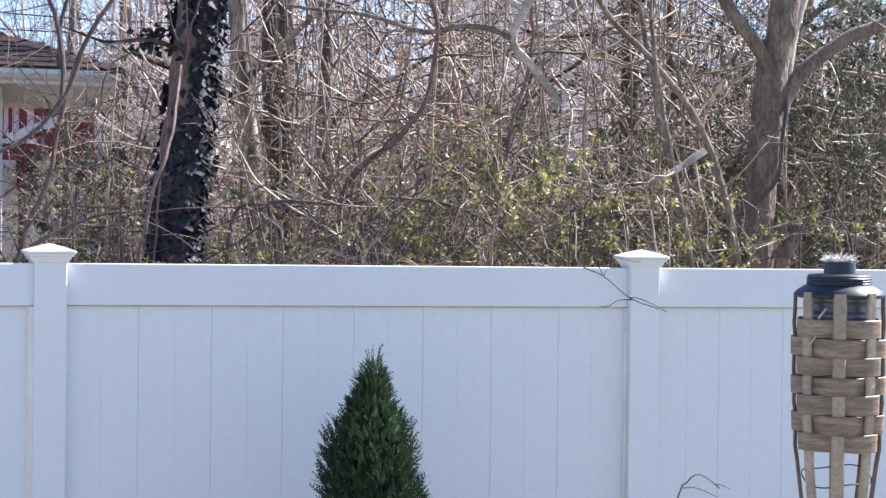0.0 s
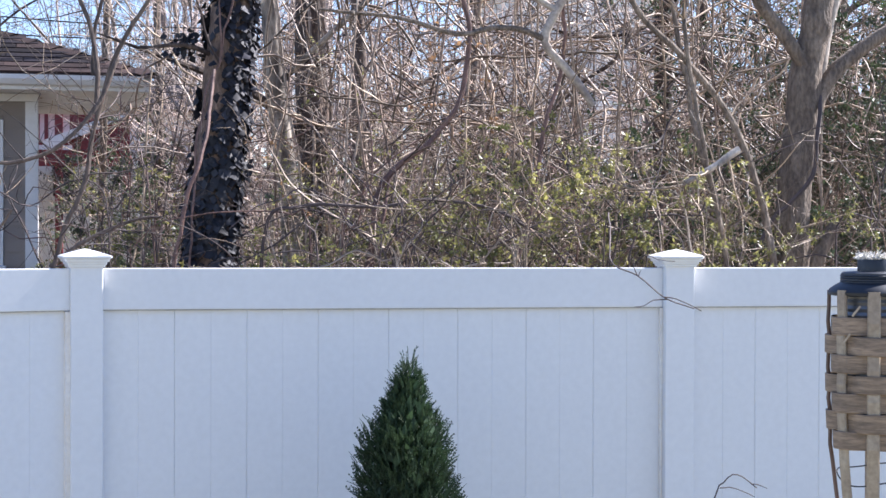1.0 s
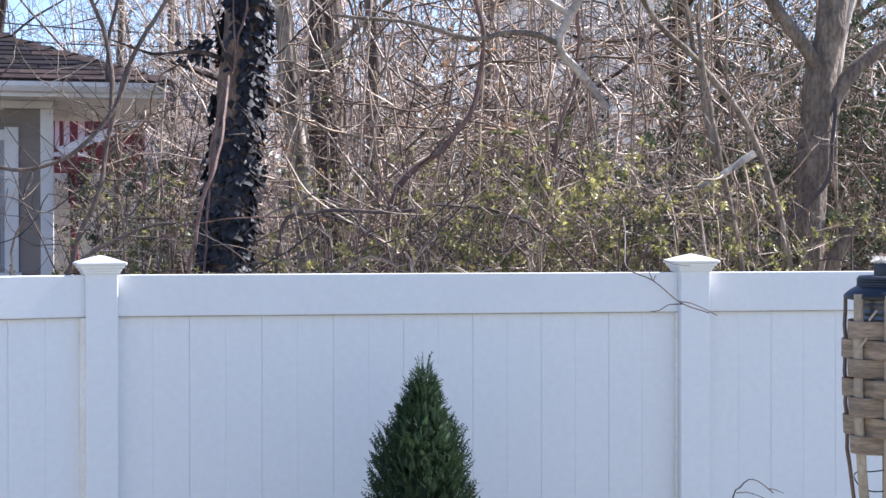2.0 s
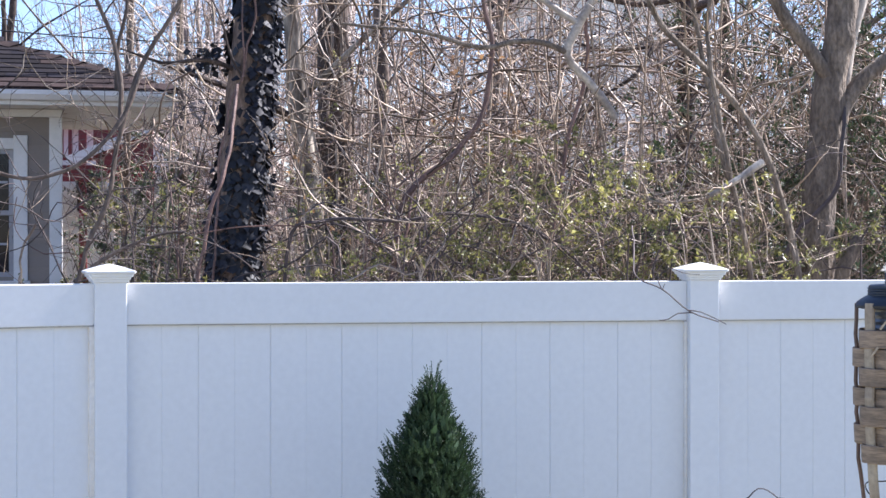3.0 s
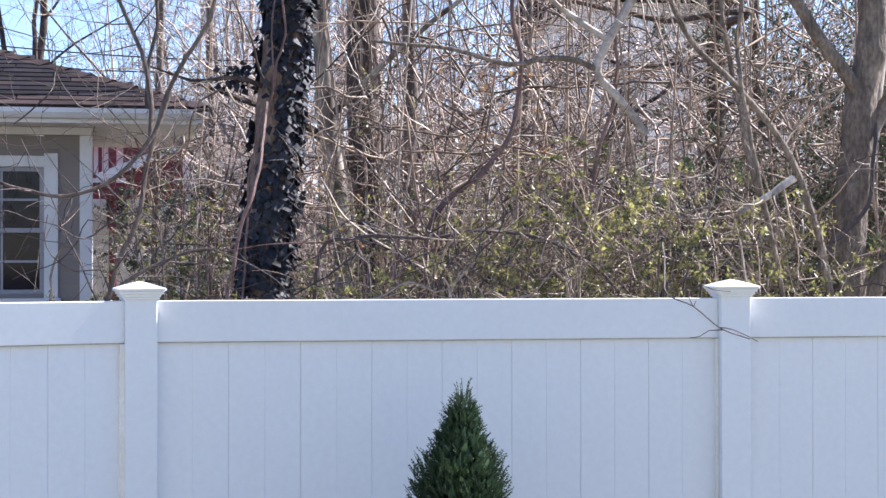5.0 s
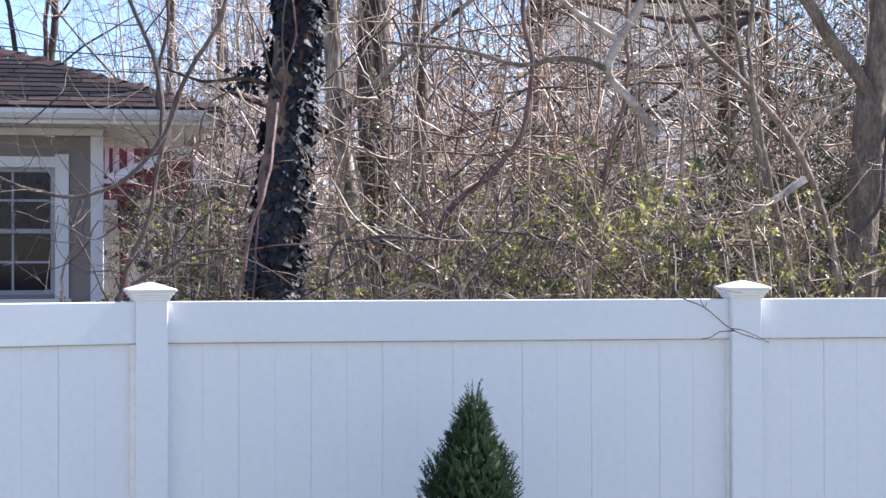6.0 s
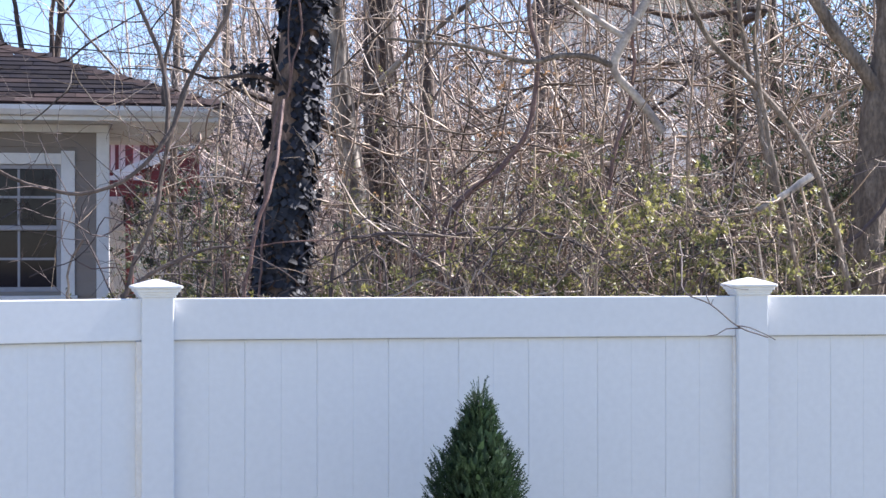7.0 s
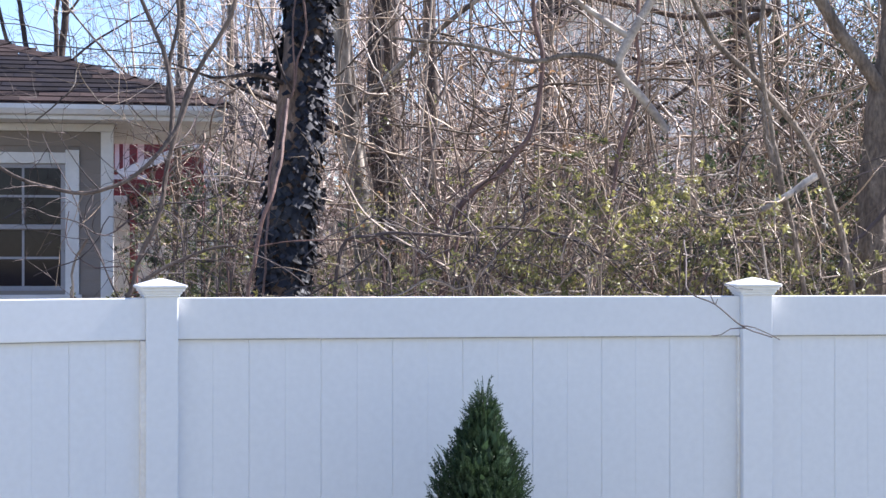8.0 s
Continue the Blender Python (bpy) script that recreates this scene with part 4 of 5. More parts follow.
sapling("pale bare shoot crossing the undergrowth", [
    ([(1.32, 8.9, 0), (1.30, 8.9, 1.7), (1.22, 8.9, 1.89), (1.08, 8.9, 1.99), (0.89, 8.9, 2.11), (0.73, 8.9, 2.24), (0.6, 8.9, 2.42)], 0.010, 0.005)], TWIG_PALE, TWIG_PALE, 48, 10, 0.4)


# -- standing trunks further in --
def wood_tree(x, y, height, r0, material, twig, seed, lean=(0, 0), label="", bend=None, boughs=()):
    g = np.random.default_rng(seed)
    t = empty("bare_tree", (x, y, 0))
    tagged(t, label, "tree", "bare trees")
    pts = bend or [(0, 0, -0.1), (lean[0] * 0.2, lean[1] * 0.2, height * 0.22), (lean[0] * 0.45, lean[1] * 0.4, height * 0.5), (lean[0], lean[1], height)]
    p, r = bough("trunk", pts, r0, r0 * 0.35, material, t, g, 14, 0.08, 0.010, 0.12)
    T = Tubes()
    for k in range(5):
        f = g.uniform(0.25, 0.9)
        i = int(f * (len(p) - 2))
        a = g.uniform(0, 6.28)
        L = g.uniform(0.9, 2.2)
        out = np.array((math.cos(a), math.sin(a), g.uniform(0.35, 1.0)))
        q, s = bough("limb", [p[i], p[i] + out * L * 0.4 + g.normal(0, 0.08, 3), p[i] + out * L + g.normal(0, 0.15, 3)], r[i] * 0.38, 0.007, material, t, g, 7)
        side_twigs(T, q, s, g, 4, 0.8, 0.15, 1.0, 2, 4, rk=0.45, rmax=0.008)
    for pts, a, b, *own in boughs:
        q, s = bough("vine" if own else "limb", [np.array(c) - (x, y, 0) for c in pts], a, b, own[0] if own else material, t, g, 9, 0.06, 0.014)
        side_twigs(T, q, s, g, 3 if own else 8, 0.5, 0.15, 1.0, 1, 5, rk=0.35, rmax=0.006)
    side_twigs(T, p, r, g, 16, 0.9, 0.2, 0.65, 2, 5, rk=0.10, rmax=0.008)
    mesh_part("twig_growth", T.mesh("twigs"), twig, t)["kind"] = "stuff"
    return t


wood_tree(0.97, 11.0, 8.0, 0.085, BARK_MOTTLED, TWIG_GREY, 51, label="mottled pale-barked bare tree leaning slightly",
          bend=[(0, 0, -0.1), (-0.04, 0, 1.2), (-0.06, 0, 1.72), (-0.08, 0, 2.13), (-0.16, 0, 2.77), (-0.21, 0, 3.34), (-0.24, 0, 4.2), (-0.2, 0.1, 8.0)], boughs=(
          ([(0.72, 10.85, 4.2), (0.80, 10.87, 3.3), (0.86, 10.87, 2.8), (0.95, 10.87, 2.3), (0.99, 10.87, 1.7), (1.0, 10.87, 0)], 0.010, 0.013, TWIG_PALE),
          ([(0.85, 10.9, 4.4), (0.76, 10.88, 3.6), (0.70, 10.88, 3.1), (0.78, 10.88, 2.5), (0.76, 10.88, 2.0), (0.8, 10.9, 0)], 0.011, 0.013, TWIG_GREY)))
wood_tree(1.22, 12.0, 9.0, 0.155, BARK_DARK, TWIG_RED, 52, label="dark straight furrowed tree trunk",
          bend=[(0, 0, -0.1), (-0.02, 0, 1.2), (-0.07, 0, 2.44), (-0.10, 0, 3.05), (-0.12, 0, 4.0), (-0.1, 0.1, 9.0)], boughs=(
          ([(1.0, 11.78, 4.6), (1.0, 11.78, 3.88), (1.09, 11.78, 3.55), (1.10, 11.78, 3.34), (1.14, 11.78, 3.25), (1.08, 11.78, 3.12), (1.06, 11.78, 2.9), (1.12, 11.78, 2.5), (1.1, 11.78, 0)], 0.011, 0.010, TWIG_PALE),
          ([(1.22, 11.8, 4.4), (1.17, 11.8, 3.7), (1.21, 11.8, 3.3), (1.24, 11.8, 2.8), (1.20, 11.8, 2.3), (1.24, 11.8, 0)], 0.010, 0.012, TWIG_RED)))
wood_tree(1.62, 13.0, 9.0, 0.075, BARK_BROWN, TWIG_GREY, 53, (-0.1, 0), "straight brown-grey tree trunk in the thicket")
wood_tree(3.86, 12.2, 9.0, 0.095, BARK_DARK, TWIG_RED, 54, (0.0, 0.2), "dark bare tree with long level boughs", boughs=(
    ([(3.86, 12.2, 3.75), (3.75, 11.2, 3.74), (3.44, 11.0, 3.68), (3.08, 11.0, 3.63), (2.80, 11.0, 3.68), (2.48, 11.0, 3.73), (2.1, 11.0, 3.80)], 0.036, 0.012),
    ([(3.86, 12.2, 3.6), (3.6, 11.2, 3.52), (3.36, 11.0, 3.40), (3.16, 11.0, 3.33), (2.88, 11.0, 3.30), (2.6, 11.0, 3.38)], 0.024, 0.010),
    ([(3.36, 11.0, 3.40), (3.13, 10.6, 3.31), (2.98, 10.5, 3.13), (2.78, 10.5, 2.98), (2.50, 10.5, 2.70)], 0.020, 0.008)))
wood_tree(4.75, 13.6, 8.5, 0.06, BARK_DARK, TWIG_GREY, 55, (-0.3, 0), "dark bare tree deep in the thicket")
wood_tree(2.55, 14.0, 9.0, 0.045, BARK_GREY, TWIG_GREY, 56, (0.5, 0.2), "slim grey bare tree")
wood_tree(5.2, 12.5, 9.0, 0.11, BARK_GREY, TWIG_GREY, 57, (0.3, 0.2), "grey bare tree behind evergreen shrubs")
wood_tree(-0.55, 15.5, 9.5, 0.045, BARK_GREY, TWIG_GREY, 58, (0.3, 0.2), "slim grey bare tree near the house")
wood_tree(0.1, 16.5, 9.5, 0.05, BARK_GREY, TWIG_GREY, 59, (-0.2, 0.2), "slim brown bare tree near the house")
wood_tree(-2.43, 22.0, 7.5, 0.085, BARK_DARK, TWIG_DARK, 60, (0.45, 0.3), "far dark bare tree behind the roof", boughs=(
    ([(-2.36, 22.05, 3.4), (-2.50, 22.05, 4.2), (-2.66, 22.05, 5.0), (-2.9, 22.1, 6.4)], 0.05, 0.018),
    ([(-2.34, 22.05, 3.6), (-2.22, 22.05, 4.4), (-2.22, 22.0, 5.2), (-2.05, 22.0, 6.6)], 0.045, 0.016),
    ([(-2.45, 22.05, 4.0), (-2.75, 22.0, 4.5), (-2.95, 22.0, 5.2), (-3.2, 22.0, 6.2)], 0.035, 0.012)))
wood_tree(6.4, 14.5, 9.0, 0.13, BARK_GREY, TWIG_GREY, 61, (-0.3, 0.2), "grey bare tree at the wood's edge")


# -- bare shrubs --
def bare_shrub(x, y, height, stems, twig, seed, label, radius=0.010, many=5.5, wander=0.14, rmin=0.0026):
    g = np.random.default_rng(seed)
    t = empty("bare_shrub", (x, y, 0))
    tagged(t, label, "shrub", "bare shrubs of the thicket")
    T = Tubes()
    T.front = (9.78 if x < 1.1 and y > 9.9 else 9.25) - y
    for k in range(stems):
        a = g.uniform(0, 6.28)
        d = unit(np.array((math.cos(a) * 0.5, math.sin(a) * 0.4, 1.0)))
        S = Tubes()
        L = height * g.uniform(0.7, 1.1)
        p, r = shoot(S, np.array((math.cos(a) * 0.08, math.sin(a) * 0.08, 0.0)), d, L, radius * g.uniform(0.7, 1.7), g, wander * 1.5, 0.02, 0, 0, 6, 0.12)
        mesh_part("stem", S.mesh("stem"), twig, t, smooth=True)
        side_twigs(T, p, r, g, int(L * 2.7), 0.95, 0.36, 1.0, 2, many, wander * 1.6, 0.0, 0.65, 0.011, rmin=rmin)
    mesh_part("twig_growth", T.mesh("twigs"), twig, t)["kind"] = "stuff"
    return t


rg = random.Random(77)
kinds = [(TWIG_GREY, "grey-brown leafless shrub with tangled arching twigs"), (TWIG_RED, "reddish-brown leafless shrub with tangled twigs"),
         (TWIG_PALE, "pale tan leafless shrub with fine crooked twigs"), (TWIG_GREY, "grey-brown leafless shrub with tangled arching twigs")]
for i in range(20):
    y = 9.7 + (i % 10) * 0.42 + rg.uniform(-0.2, 0.2)
    lo, hi = (1.2 if y < 9.95 else 0.1 * y), 0.49 * y + 0.2
    x = lo + (hi - lo) * (((i * 0.618034) % 1.0) * 0.96 + rg.uniform(0, 0.04))
    m_, lab = kinds[rg.randrange(4)]
    bare_shrub(x, y, rg.uniform(2.8, 3.8), rg.randrange(4, 7), m_, 300 + i, lab, rg.uniform(0.009, 0.016))

for i in range(8):
    y = 14.2 + (i % 6) * 0.9 + rg.uniform(-0.3, 0.3)
    lo, hi = 0.03 * y, 0.49 * y + 0.3
    x = lo + (hi - lo) * ((i * 0.618034 + 0.31) % 1.0)
    m_, lab = kinds[rg.randrange(4)]
    bare_shrub(x, y, rg.uniform(3.8, 5.0), 5, m_, 400 + i, lab, 0.017, 3.6, 0.15, 0.0040)

for i, (x, y) in enumerate(((1.3, 19.0), (2.3, 20.2), (3.3, 18.8), (4.0, 20.5), (6.7, 20.8), (7.4, 19.6), (8.6, 21.0), (2.8, 22.0))):
    bare_shrub(x, y, rg.uniform(4.6, 5.8), 5, TWIG_FAR, 450 + i, "tall pinkish-grey leafless shrub further back", 0.022, 3.0, 0.16, 0.0055)
for i, (x, y, h) in enumerate(((0.05, 12.8, 4.0), (-0.1, 10.4, 3.6))):
    bare_shrub(x, y, h, 4, TWIG_DARK, 430 + i, "dark leafless shrub with fine crooked twigs", 0.010, 5.0, 0.16, 0.0028)


# -- loops of bare vine slung through the branches --
def vine_tangle(x, y, seed, n, twig):
    g = np.random.default_rng(seed)
    t = empty("vine_tangle", (x, y, 0))
    tagged(t, "tangle of bare hanging vines looped through branches", "vines", "vine tangles")
    T = Tubes()
    T.front = (9.3 if x > 1.2 else 9.78) - y
    for k in range(n):
        p = np.array((g.normal(0, 0.55), g.normal(0, 0.4), g.uniform(1.75, 3.3) if k % 5 < 2 else g.uniform(2.55, 3.6)))
        shoot(T, p, unit(g.normal(0, 1, 3) * (1, 0.5, 0.8)), g.uniform(0.8, 2.4), g.uniform(0.0035, 0.0095), g, 0.30, 0.0, 1, 2.6, 4, 0.065, keep=0.6, rmin=0.0028)
    S = Tubes()
    for k in range(3):
        shoot(S, np.array((g.normal(0, 0.2), g.normal(0, 0.2), 0.0)), np.array((0, 0, 1.0)), 4.6, 0.010, g, 0.07, 0.02, 0, 0, 6, 0.1, keep=0.5)
    mesh_part("main_vine", S.mesh("main_vine"), twig, t)
    mesh_part("vine_growth", T.mesh("loops"), twig, t)["kind"] = "stuff"
    return t


for i, (x, y) in enumerate(((0.9, 9.9), (1.7, 9.8), (2.5, 9.7), (3.0, 10.0), (2.2, 10.8), (3.4, 10.6), (4.3, 10.0), (1.5, 11.4), (0.0, 11.0), (3.9, 11.6), (2.8, 11.8), (2.0, 9.9), (2.7, 10.6), (3.3, 9.9), (4.9, 10.8), (2.4, 12.6), (4.6, 12.4))):
    vine_tangle(x, y, 500 + i, 21 if x > 0.5 else 15, (TWIG_PALE, TWIG_RED, TWIG_GREY)[i % 3])


# -- arching canes that cross the undergrowth --
def cane_clump(x, y, seed, n, twig, label, low=1.55, high=2.5, front=7.35):
    g = np.random.default_rng(seed)
    t = empty("cane_clump", (x, y, 0))
    tagged(t, label, "canes", "cane clumps along the fence")
    T, B = Tubes(), Tubes()
    T.front = B.front = front - y
    for k in range(n):
        a = g.uniform(0, 6.28)
        p0 = np.array((math.cos(a) * 0.12, math.sin(a) * 0.12, 0.0))
        z = g.uniform(low, high)
        sx = g.choice((-1, 1))
        mid = p0 + (g.normal(0, 0.15), g.normal(0, 0.12), z * 0.85)
        pts = [p0, (p0 + mid) / 2 + g.normal(0, 0.05, 3), mid]
        q, d = mid, unit(np.array((sx * g.uniform(0.2, 1.0), g.normal(0, 0.25), g.uniform(0.1, 1.0))))
        for j in range(g.integers(4, 8)):
            d = unit(d + g.normal(0, 0.42, 3) * (1, 0.5, 1) + (0, 0, -0.08))
            q = q + d * g.uniform(0.12, 0.26)
            pts.append(q)
        c = spline(pts, 0.06, 0.006, g)
        r = np.linspace(g.uniform(0.006, 0.010), 0.003, len(c))
        S = Tubes()
        S.tube(c, r, 6)
        mesh_part("cane", S.mesh("cane"), twig, t, smooth=True)
        side_twigs(B, c, r, g, 7, 0.3, 0.4, 1.0, 1, 5, 0.28, 0.0, 0.5, 0.004, rmin=0.0022)
    if B.v:
        mesh_part("twig_growth", B.mesh("twigs"), twig, t)["kind"] = "stuff"
    return t


# the pale clumps carry sunlight in their twig colour
for i, (x, y) in enumerate(((1.0, 8.7), (1.15, 8.4), (1.5, 8.7), (1.85, 8.3), (2.15, 8.6), (2.5, 8.4), (2.85, 8.7), (1.3, 9.0), (2.3, 9.0), (0.95, 9.1), (3.9, 8.6))):
    cane_clump(x, y, 600 + i, 8, (TWIG_DARK, TWIG_PALE, TWIG_DARK, TWIG_GREY, VINE_RED)[i % 5],
               ("dark crooked bare canes", "crooked canes coloured pale for sunlight", "dark crooked bare canes", "grey crooked bare canes", "reddish crooked bare canes")[i % 5] + " arching behind the fence")
for i, (x, y) in enumerate(((-0.15, 9.6), (0.0, 10.2), (-0.3, 10.8), (0.1, 11.2))):
    cane_clump(x, y, 630 + i, 6, TWIG_DARK if i % 2 == 0 else VINE_RED, "dark crooked canes between the house and the ivy trunk", 1.6, 3.0, 9.0)


# -- evergreen undergrowth --
def leafy_shrub(x, y, height, spread, leaf, seed, label, per=16, length=0.034, width=0.014, stems=7, dense=5):
    g = np.random.default_rng(seed)
    t = empty("evergreen_shrub", (x, y, 0))
    tagged(t, label, "shrub", "evergreen shrubs")
    T, leafy = Tubes(), []
    T.front = 7.3 - y
    twig = (TWIG_PALE, TWIG_RED, TWIG_DARK)[seed % 3] if leaf is GREEN else TWIG_RED
    for k in range(stems):
        a = g.uniform(0, 6.28)
        S = Tubes()
        L = height * g.uniform(0.65, 1.05)
        d = unit(np.array((math.cos(a) * spread, math.sin(a) * spread * 0.7, 1.0)))
        p, r = shoot(S, np.array((math.cos(a) * 0.06, math.sin(a) * 0.06, 0.0)), d, L, 0.009, g, 0.07, 0.0, 0, 0, 6, 0.12)
        mesh_part("stem", S.mesh("stem"), twig, t, smooth=True)
        side_twigs(T, p, r, g, int(L * dense), 0.55, 0.35, 1.0, 1, 5.5, 0.20, 0.02, 0.5, 0.004, leafy, step=0.12)
    mesh_part("twig_growth", T.mesh("twigs"), twig, t)["kind"] = "stuff"
    mesh_part("foliage", leaf_cloud(leafy, g, per, length, width).mesh("foliage"), leaf, t)["kind"] = "stuff"
    return t


for i in range(17):
    y = 8.5 + (i % 5) * 0.55 + rg.uniform(-0.2, 0.2)
    x = 0.75 + 2.0 * ((i * 0.618034 + 0.2) % 1.0) + (y - 8.5) * 0.2
    leafy_shrub(x, y, rg.uniform(1.9, 2.4), 0.4, GREEN, 700 + i, "yellow-green small-leaved shrub in the undergrowth", 19, 0.027, 0.012, 6)
for i, (x, y, h) in enumerate(((1.85, 8.5, 2.35), (2.25, 8.7, 2.5), (2.6, 8.5, 2.3), (2.05, 9.2, 2.6), (2.75, 9.0, 2.45), (1.5, 8.8, 2.3))):
    leafy_shrub(x, y, h, 0.38, GREEN, 740 + i, "yellow-green small-leaved shrub leaning on the fence line", 23, 0.028, 0.013, 5, 6)
for i, (x, y, h) in enumerate(((1.05, 10.2, 2.9), (1.45, 9.9, 2.8), (1.75, 10.6, 2.9), (2.2, 10.2, 2.6))):
    leafy_shrub(x, y, h, 0.3, GREEN, 750 + i, "tall sparse yellow-green shrub among bare stems", 9, 0.028, 0.013, 6, 5)
for i, (x, y, h) in enumerate(((-0.3, 13.2, 2.25), (-0.35, 11.8, 2.2), (0.0, 12.6, 2.6), (0.02, 10.9, 2.2), (-0.45, 14.5, 2.35), (0.1, 15.2, 2.9), (0.15, 12.2, 2.6), (-0.75, 15.8, 2.2))):
    leafy_shrub(x, y, h, 0.15, GREEN if i % 2 else HOLLY, 760 + i, "sparse green shrub beside the house", 18, 0.036, 0.015, 5)
leafy_shrub(-0.06, 17.0, 3.1, 0.07, HOLLY, 777, "narrow dark conifer-like shrub before the far house", 16, 0.06, 0.03, 7, 7)
for i, (x, y, h) in enumerate(((4.1, 10.0, 3.9), (4.7, 10.3, 4.2), (4.45, 11.0, 4.4), (5.2, 11.2, 4.2), (3.6, 10.2, 2.8), (3.2, 9.6, 2.5), (2.9, 10.4, 2.6), (5.3, 10.2, 3.8), (4.75, 9.4, 3.9), (5.0, 12.0, 4.8), (5.8, 12.4, 5.0), (4.6, 12.8, 4.8), (5.6, 11.4, 4.8))):
    leafy_shrub(x, y, h, 0.22, HOLLY, 780 + i, "tall dark green small-leaved evergreen shrub", 14, 0.038, 0.018, 7, 5.5)

for i, (x, y, h) in enumerate(((1.2, 11.6, 2.2), (1.7, 11.0, 2.4), (2.3, 11.4, 2.5), (2.9, 11.2, 2.6), (3.5, 11.0, 2.8))):
    leafy_shrub(x, y, h, 0.3, HOLLY, 820 + i, "dark green evergreen shrub under the bare trees", 13, 0.045, 0.024, 6, 5)
for i, (x, y) in enumerate(((1.4, 21.5), (3.2, 23.0), (4.6, 24.0), (6.0, 23.5), (7.3, 25.5), (8.6, 26.5), (9.8, 26.0), (5.4, 26.5), (2.4, 21.0), (7.9, 23.0))):
    leafy_shrub(x, y, 2.9, 0.55, HOLLY if i % 3 else GREEN, 800 + i, "broad evergreen shrub at the far edge of the wood", 7, 0.095, 0.05, 6, 2.6)


# -- a few dry leaves left hanging --
def dry_leaves(x, y, z, n, seed, size=0.03):
    g = np.random.default_rng(seed)
    t = empty("dead_sprig", (x, y, 0))
    tagged(t, "dead sprig with dry tan leaves caught in the thicket", "leaves", "dead sprigs")
    T, leafy = Tubes(), []
    shoot(T, np.array((0, 0, 0.0)), np.array((0, 0, 1.0)), z, 0.006, g, 0.03, 0.03, 0, 0, 5, 0.15)
    for k in range(5):
        shoot(T, np.array((g.normal(0, 0.05), g.normal(0, 0.05), z - 0.1)), unit(g.normal(0, 1, 3)), 0.3, 0.003, g, 0.2, 0, 0, 0, 3, 0.05, leafy)
    mesh_part("stem", T.mesh("stem"), TWIG_RED, t)
    mesh_part("foliage", leaf_cloud(leafy, g, n / 5, size, size * 0.7).mesh("foliage"), DRYLEAF, t)
    return t


for i, (x, y, z) in enumerate(((1.50, 9.0, 2.95), (1.75, 9.4, 2.80), (1.62, 9.3, 3.15), (0.62, 9.3, 2.6), (2.0, 9.6, 2.75), (0.70, 9.2, 2.25))):
    dry_leaves(x, y, z, 26, 850 + i)


# -- the deep thicket between the near shrubs and the far woods --
def deep_thicket(name, label, n, lo, hi, y0, y1, top, twig, seed, glade=(0.225, 0.31)):
    """lo, hi: sideways reach per metre of distance; glade: a thinner stretch of it."""
    g = np.random.default_rng(seed)
    T = Tubes()
    for k in range(n):
        y = y0 + (y1 - y0) * (k + g.uniform()) / n
        x = y * (lo + (hi - lo) * ((k * 0.618034 + g.uniform(0, 0.1)) % 1.0))
        if glade[0] < x / y < glade[1] and g.uniform() < 0.75:
            continue
        h = (1.2 + 0.22 * y) * g.uniform(0.75, 1.15) * top
        p, r = shoot(T, np.array((x, y, 0.0)), unit(np.array((g.normal(0, 0.12), g.normal(0, 0.1), 1.0))), h, g.uniform(0.012, 0.030), g, 0.10, 0.03, 0, 0, 4, 0.35)
        for j in range(11):
            i = int(g.uniform(0.25, 0.95) * (len(p) - 2))
            a = g.uniform(0, 6.28)
            d = unit(np.array((math.cos(a), math.sin(a), g.uniform(-0.2, 1.2))))
            shoot(T, p[i], d, g.uniform(0.8, 2.0), max(0.006, r[i] * g.uniform(0.3, 0.55)), g, 0.24, 0.0, 1, 2.6, 3, 0.2, keep=0.45, rmin=0.0042)
    tagged(mesh_part(name, T.mesh(name), twig), label, "thicket", kind="stuff")


deep_thicket("thicket", "dense pinkish-grey leafless thicket", 210, 0.03, 0.50, 14.0, 19.5, 1.0, TWIG_FAR, 921)
deep_thicket("thicket", "dense reddish-brown leafless thicket", 70, 0.10, 0.50, 13.2, 16.5, 1.0, TWIG_RED, 922)
deep_thicket("thicket", "grey leafless trees behind the far house", 70, -0.082, 0.04, 30.4, 36.0, 0.9, TWIG_DARK, 924)


# -- far woods --
def far_woods():
    g = np.random.default_rng(91)
    T = Tubes()
    for k in range(84):
        y = 21 + 38 * (k / 84) ** 0.8 + g.uniform(-1, 1)
        x = g.uniform(-0.045 * y, 0.55 * y + 3) if k % 4 else g.uniform(-0.05 * y, 0.10 * y)
        if (23.5 < y < 30.5 and -5.8 < x < 5.0) or (29.5 < y < 37 and 5.6 < x < 11.0) or (y < 24.5 and -3.5 < x < 0.3):
            continue
        if 2.2 < x < 11.5 and y < 38 and g.uniform() < 0.75:
            continue
        h = g.uniform(9, 15)
        p, r = shoot(T, np.array((x, y, 0.0)), np.array((0, 0, 1.0)), h, g.uniform(0.05, 0.12), g, 0.06, 0.03, 0, 0, 6, 0.6)
        for j in range(16):
            i = int(g.uniform(0.12, 0.95) * (len(p) - 2))
            a = g.uniform(0, 6.28)
            d = unit(np.array((math.cos(a), math.sin(a), g.uniform(0.3, 1.4))))
            shoot(T, p[i], d, g.uniform(1.2, 3.2), max(0.012, r[i] * 0.4), g, 0.2, 0.0, 2 if p[i][2] < 2.3 + 0.2 * y else 1, 2.4, 4, 0.3, keep=0.3, rmin=0.006)
    me = mesh_part("far_woods", T.mesh("far_woods"), TWIG_FAR)
    tagged(me, "distant bare woods of grey trees", "woods", kind="stuff")


far_woods()


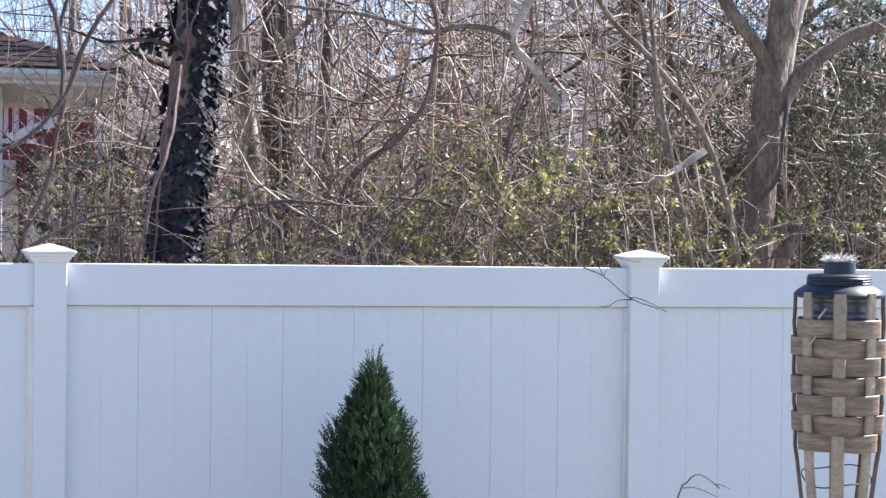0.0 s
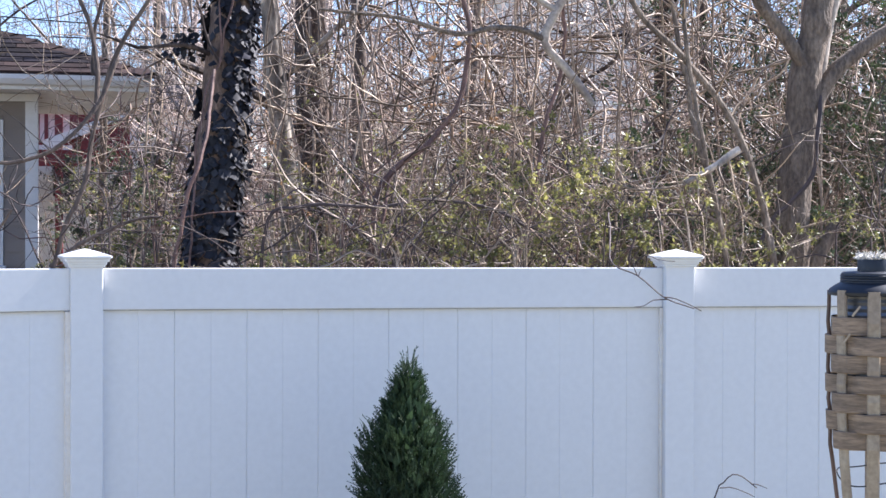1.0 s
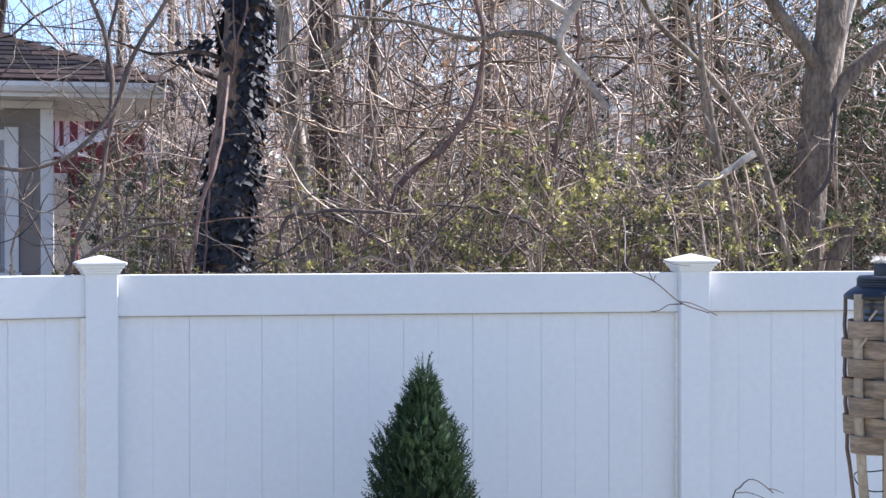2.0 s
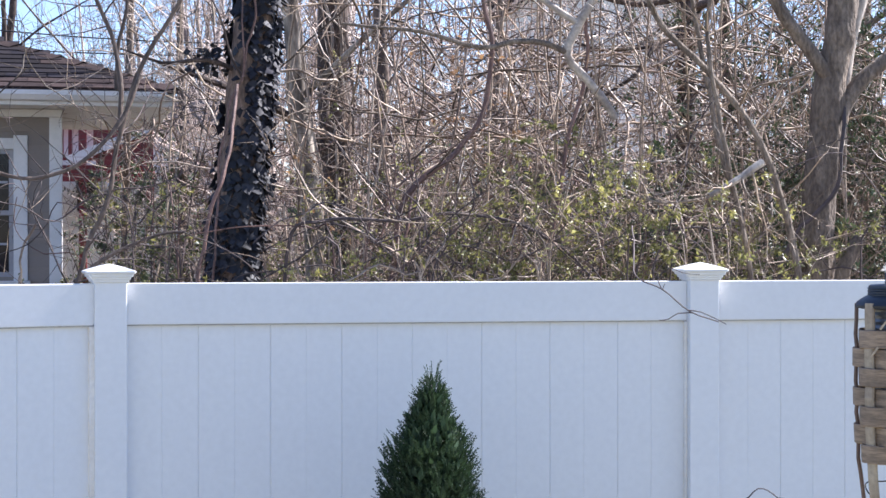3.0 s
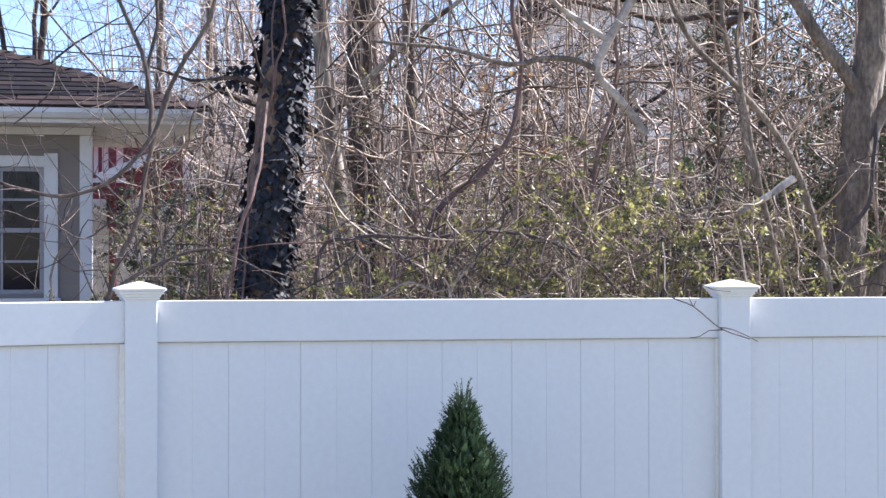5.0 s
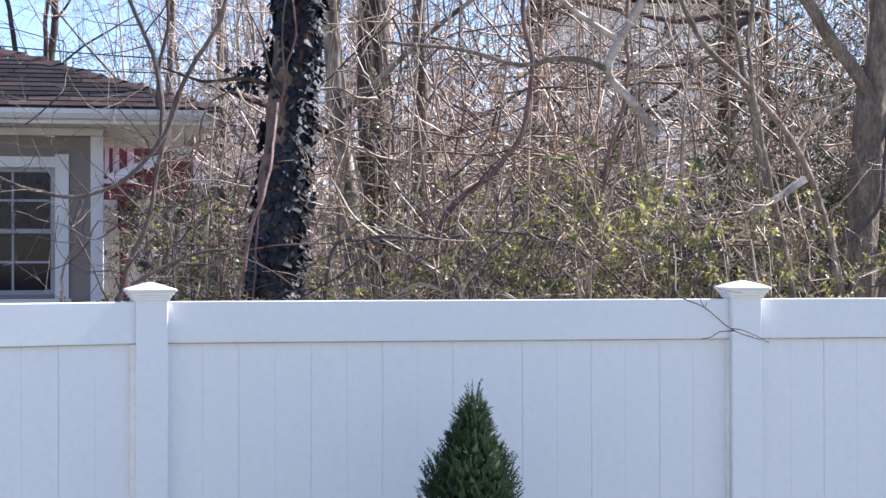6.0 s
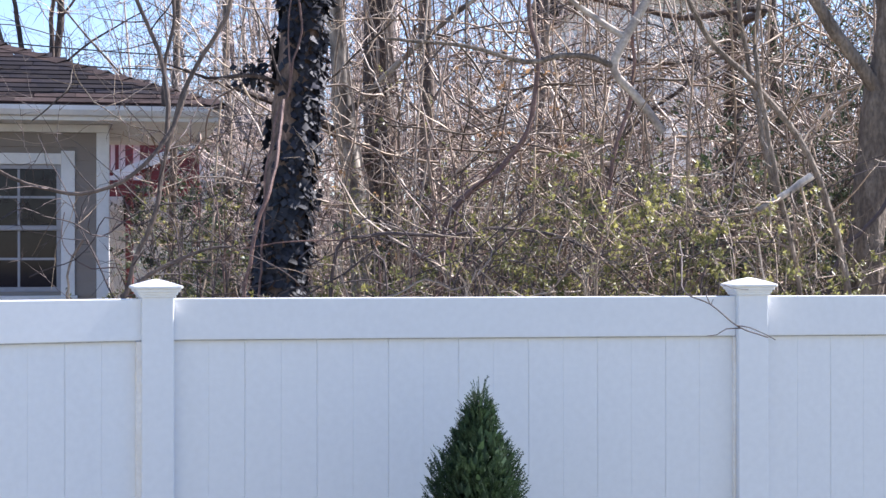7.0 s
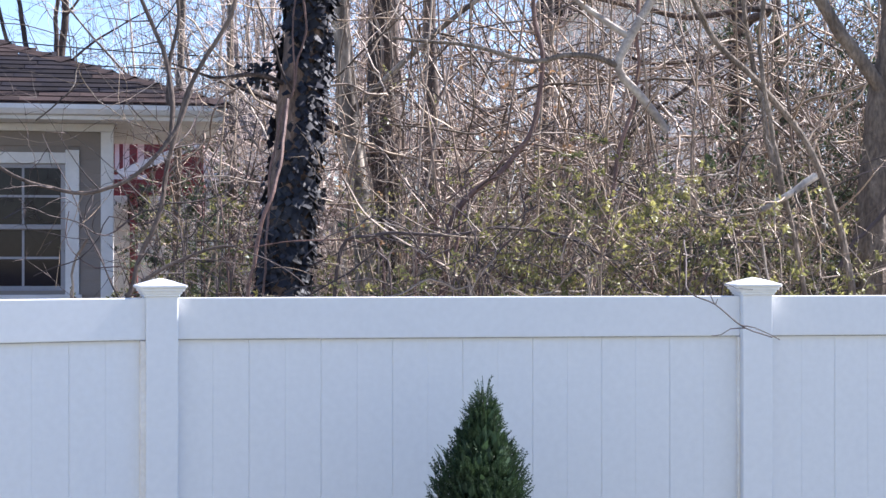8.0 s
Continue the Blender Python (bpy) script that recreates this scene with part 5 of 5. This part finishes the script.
# -- twigs on the garden side of the fence --
def hanging_twig():
    g = np.random.default_rng(95)
    t = empty("overhanging_branch", (2.22, 8.0, 0))
    tagged(t, "thin dark bare branch drooping over the fence top", "branch")
    b = np.array((2.22, 8.0, 0))
    for pts, r0, r1 in (([(2.22, 8.0, 0), (2.22, 8.0, 1.7), (2.12, 7.55, 2.06), (1.95, 6.9, 1.96), (1.83, 6.45, 1.86), (1.90, 6.32, 1.81), (2.01, 6.3, 1.72), (2.12, 6.28, 1.68)], 0.006, 0.0026),
                        ([(2.02, 6.3, 1.715), (1.96, 6.3, 1.712), (1.92, 6.29, 1.69), (1.88, 6.29, 1.683)], 0.0026, 0.0016),
                        ([(2.00, 6.3, 1.725), (2.05, 6.29, 1.718), (2.10, 6.28, 1.695), (2.145, 6.27, 1.668)], 0.0026, 0.0018),
                        ([(1.90, 6.32, 1.81), (1.885, 6.32, 1.84), (1.89, 6.34, 1.87)], 0.0022, 0.0014),
                        ([(1.885, 6.33, 1.85), (1.93, 6.31, 1.89), (1.98, 6.3, 1.872), (2.05, 6.3, 1.866)], 0.002, 0.0012),
                        ([(1.905, 6.32, 1.808), (1.915, 6.32, 1.828)], 0.0022, 0.001)):
        bough("twig", [np.array(q) - b - (0.013, 0, 0) for q in pts], r0, r1, TWIG_DARK, t, g, 6, 0.03, 0.002)
    t2 = empty("bare_seedling", (2.0, 6.0, 0))
    tagged(t2, "small leafless dark seedling before the fence", "shrub")
    b = np.array((2.0, 6.0, 0))
    for pts, r0, r1 in (([(2.0, 6.0, 0), (2.04, 6.0, 0.6), (2.10, 6.0, 0.97), (2.135, 6.0, 1.03), (2.17, 6.0, 1.06), (2.21, 6.0, 1.05), (2.25, 6.0, 1.02), (2.27, 6.0, 1.005)], 0.006, 0.002),
                        ([(2.245, 6.0, 1.022), (2.27, 6.0, 1.02), (2.31, 6.0, 1.005)], 0.0024, 0.0014),
                        ([(2.12, 6.0, 1.01), (2.16, 6.0, 1.012), (2.21, 6.0, 0.995), (2.26, 6.0, 0.972)], 0.0026, 0.0014)):
        bough("twig", [np.array(q) - b for q in pts], r0, r1, TWIG_DARK, t2, g, 6, 0.03, 0.002)


hanging_twig()
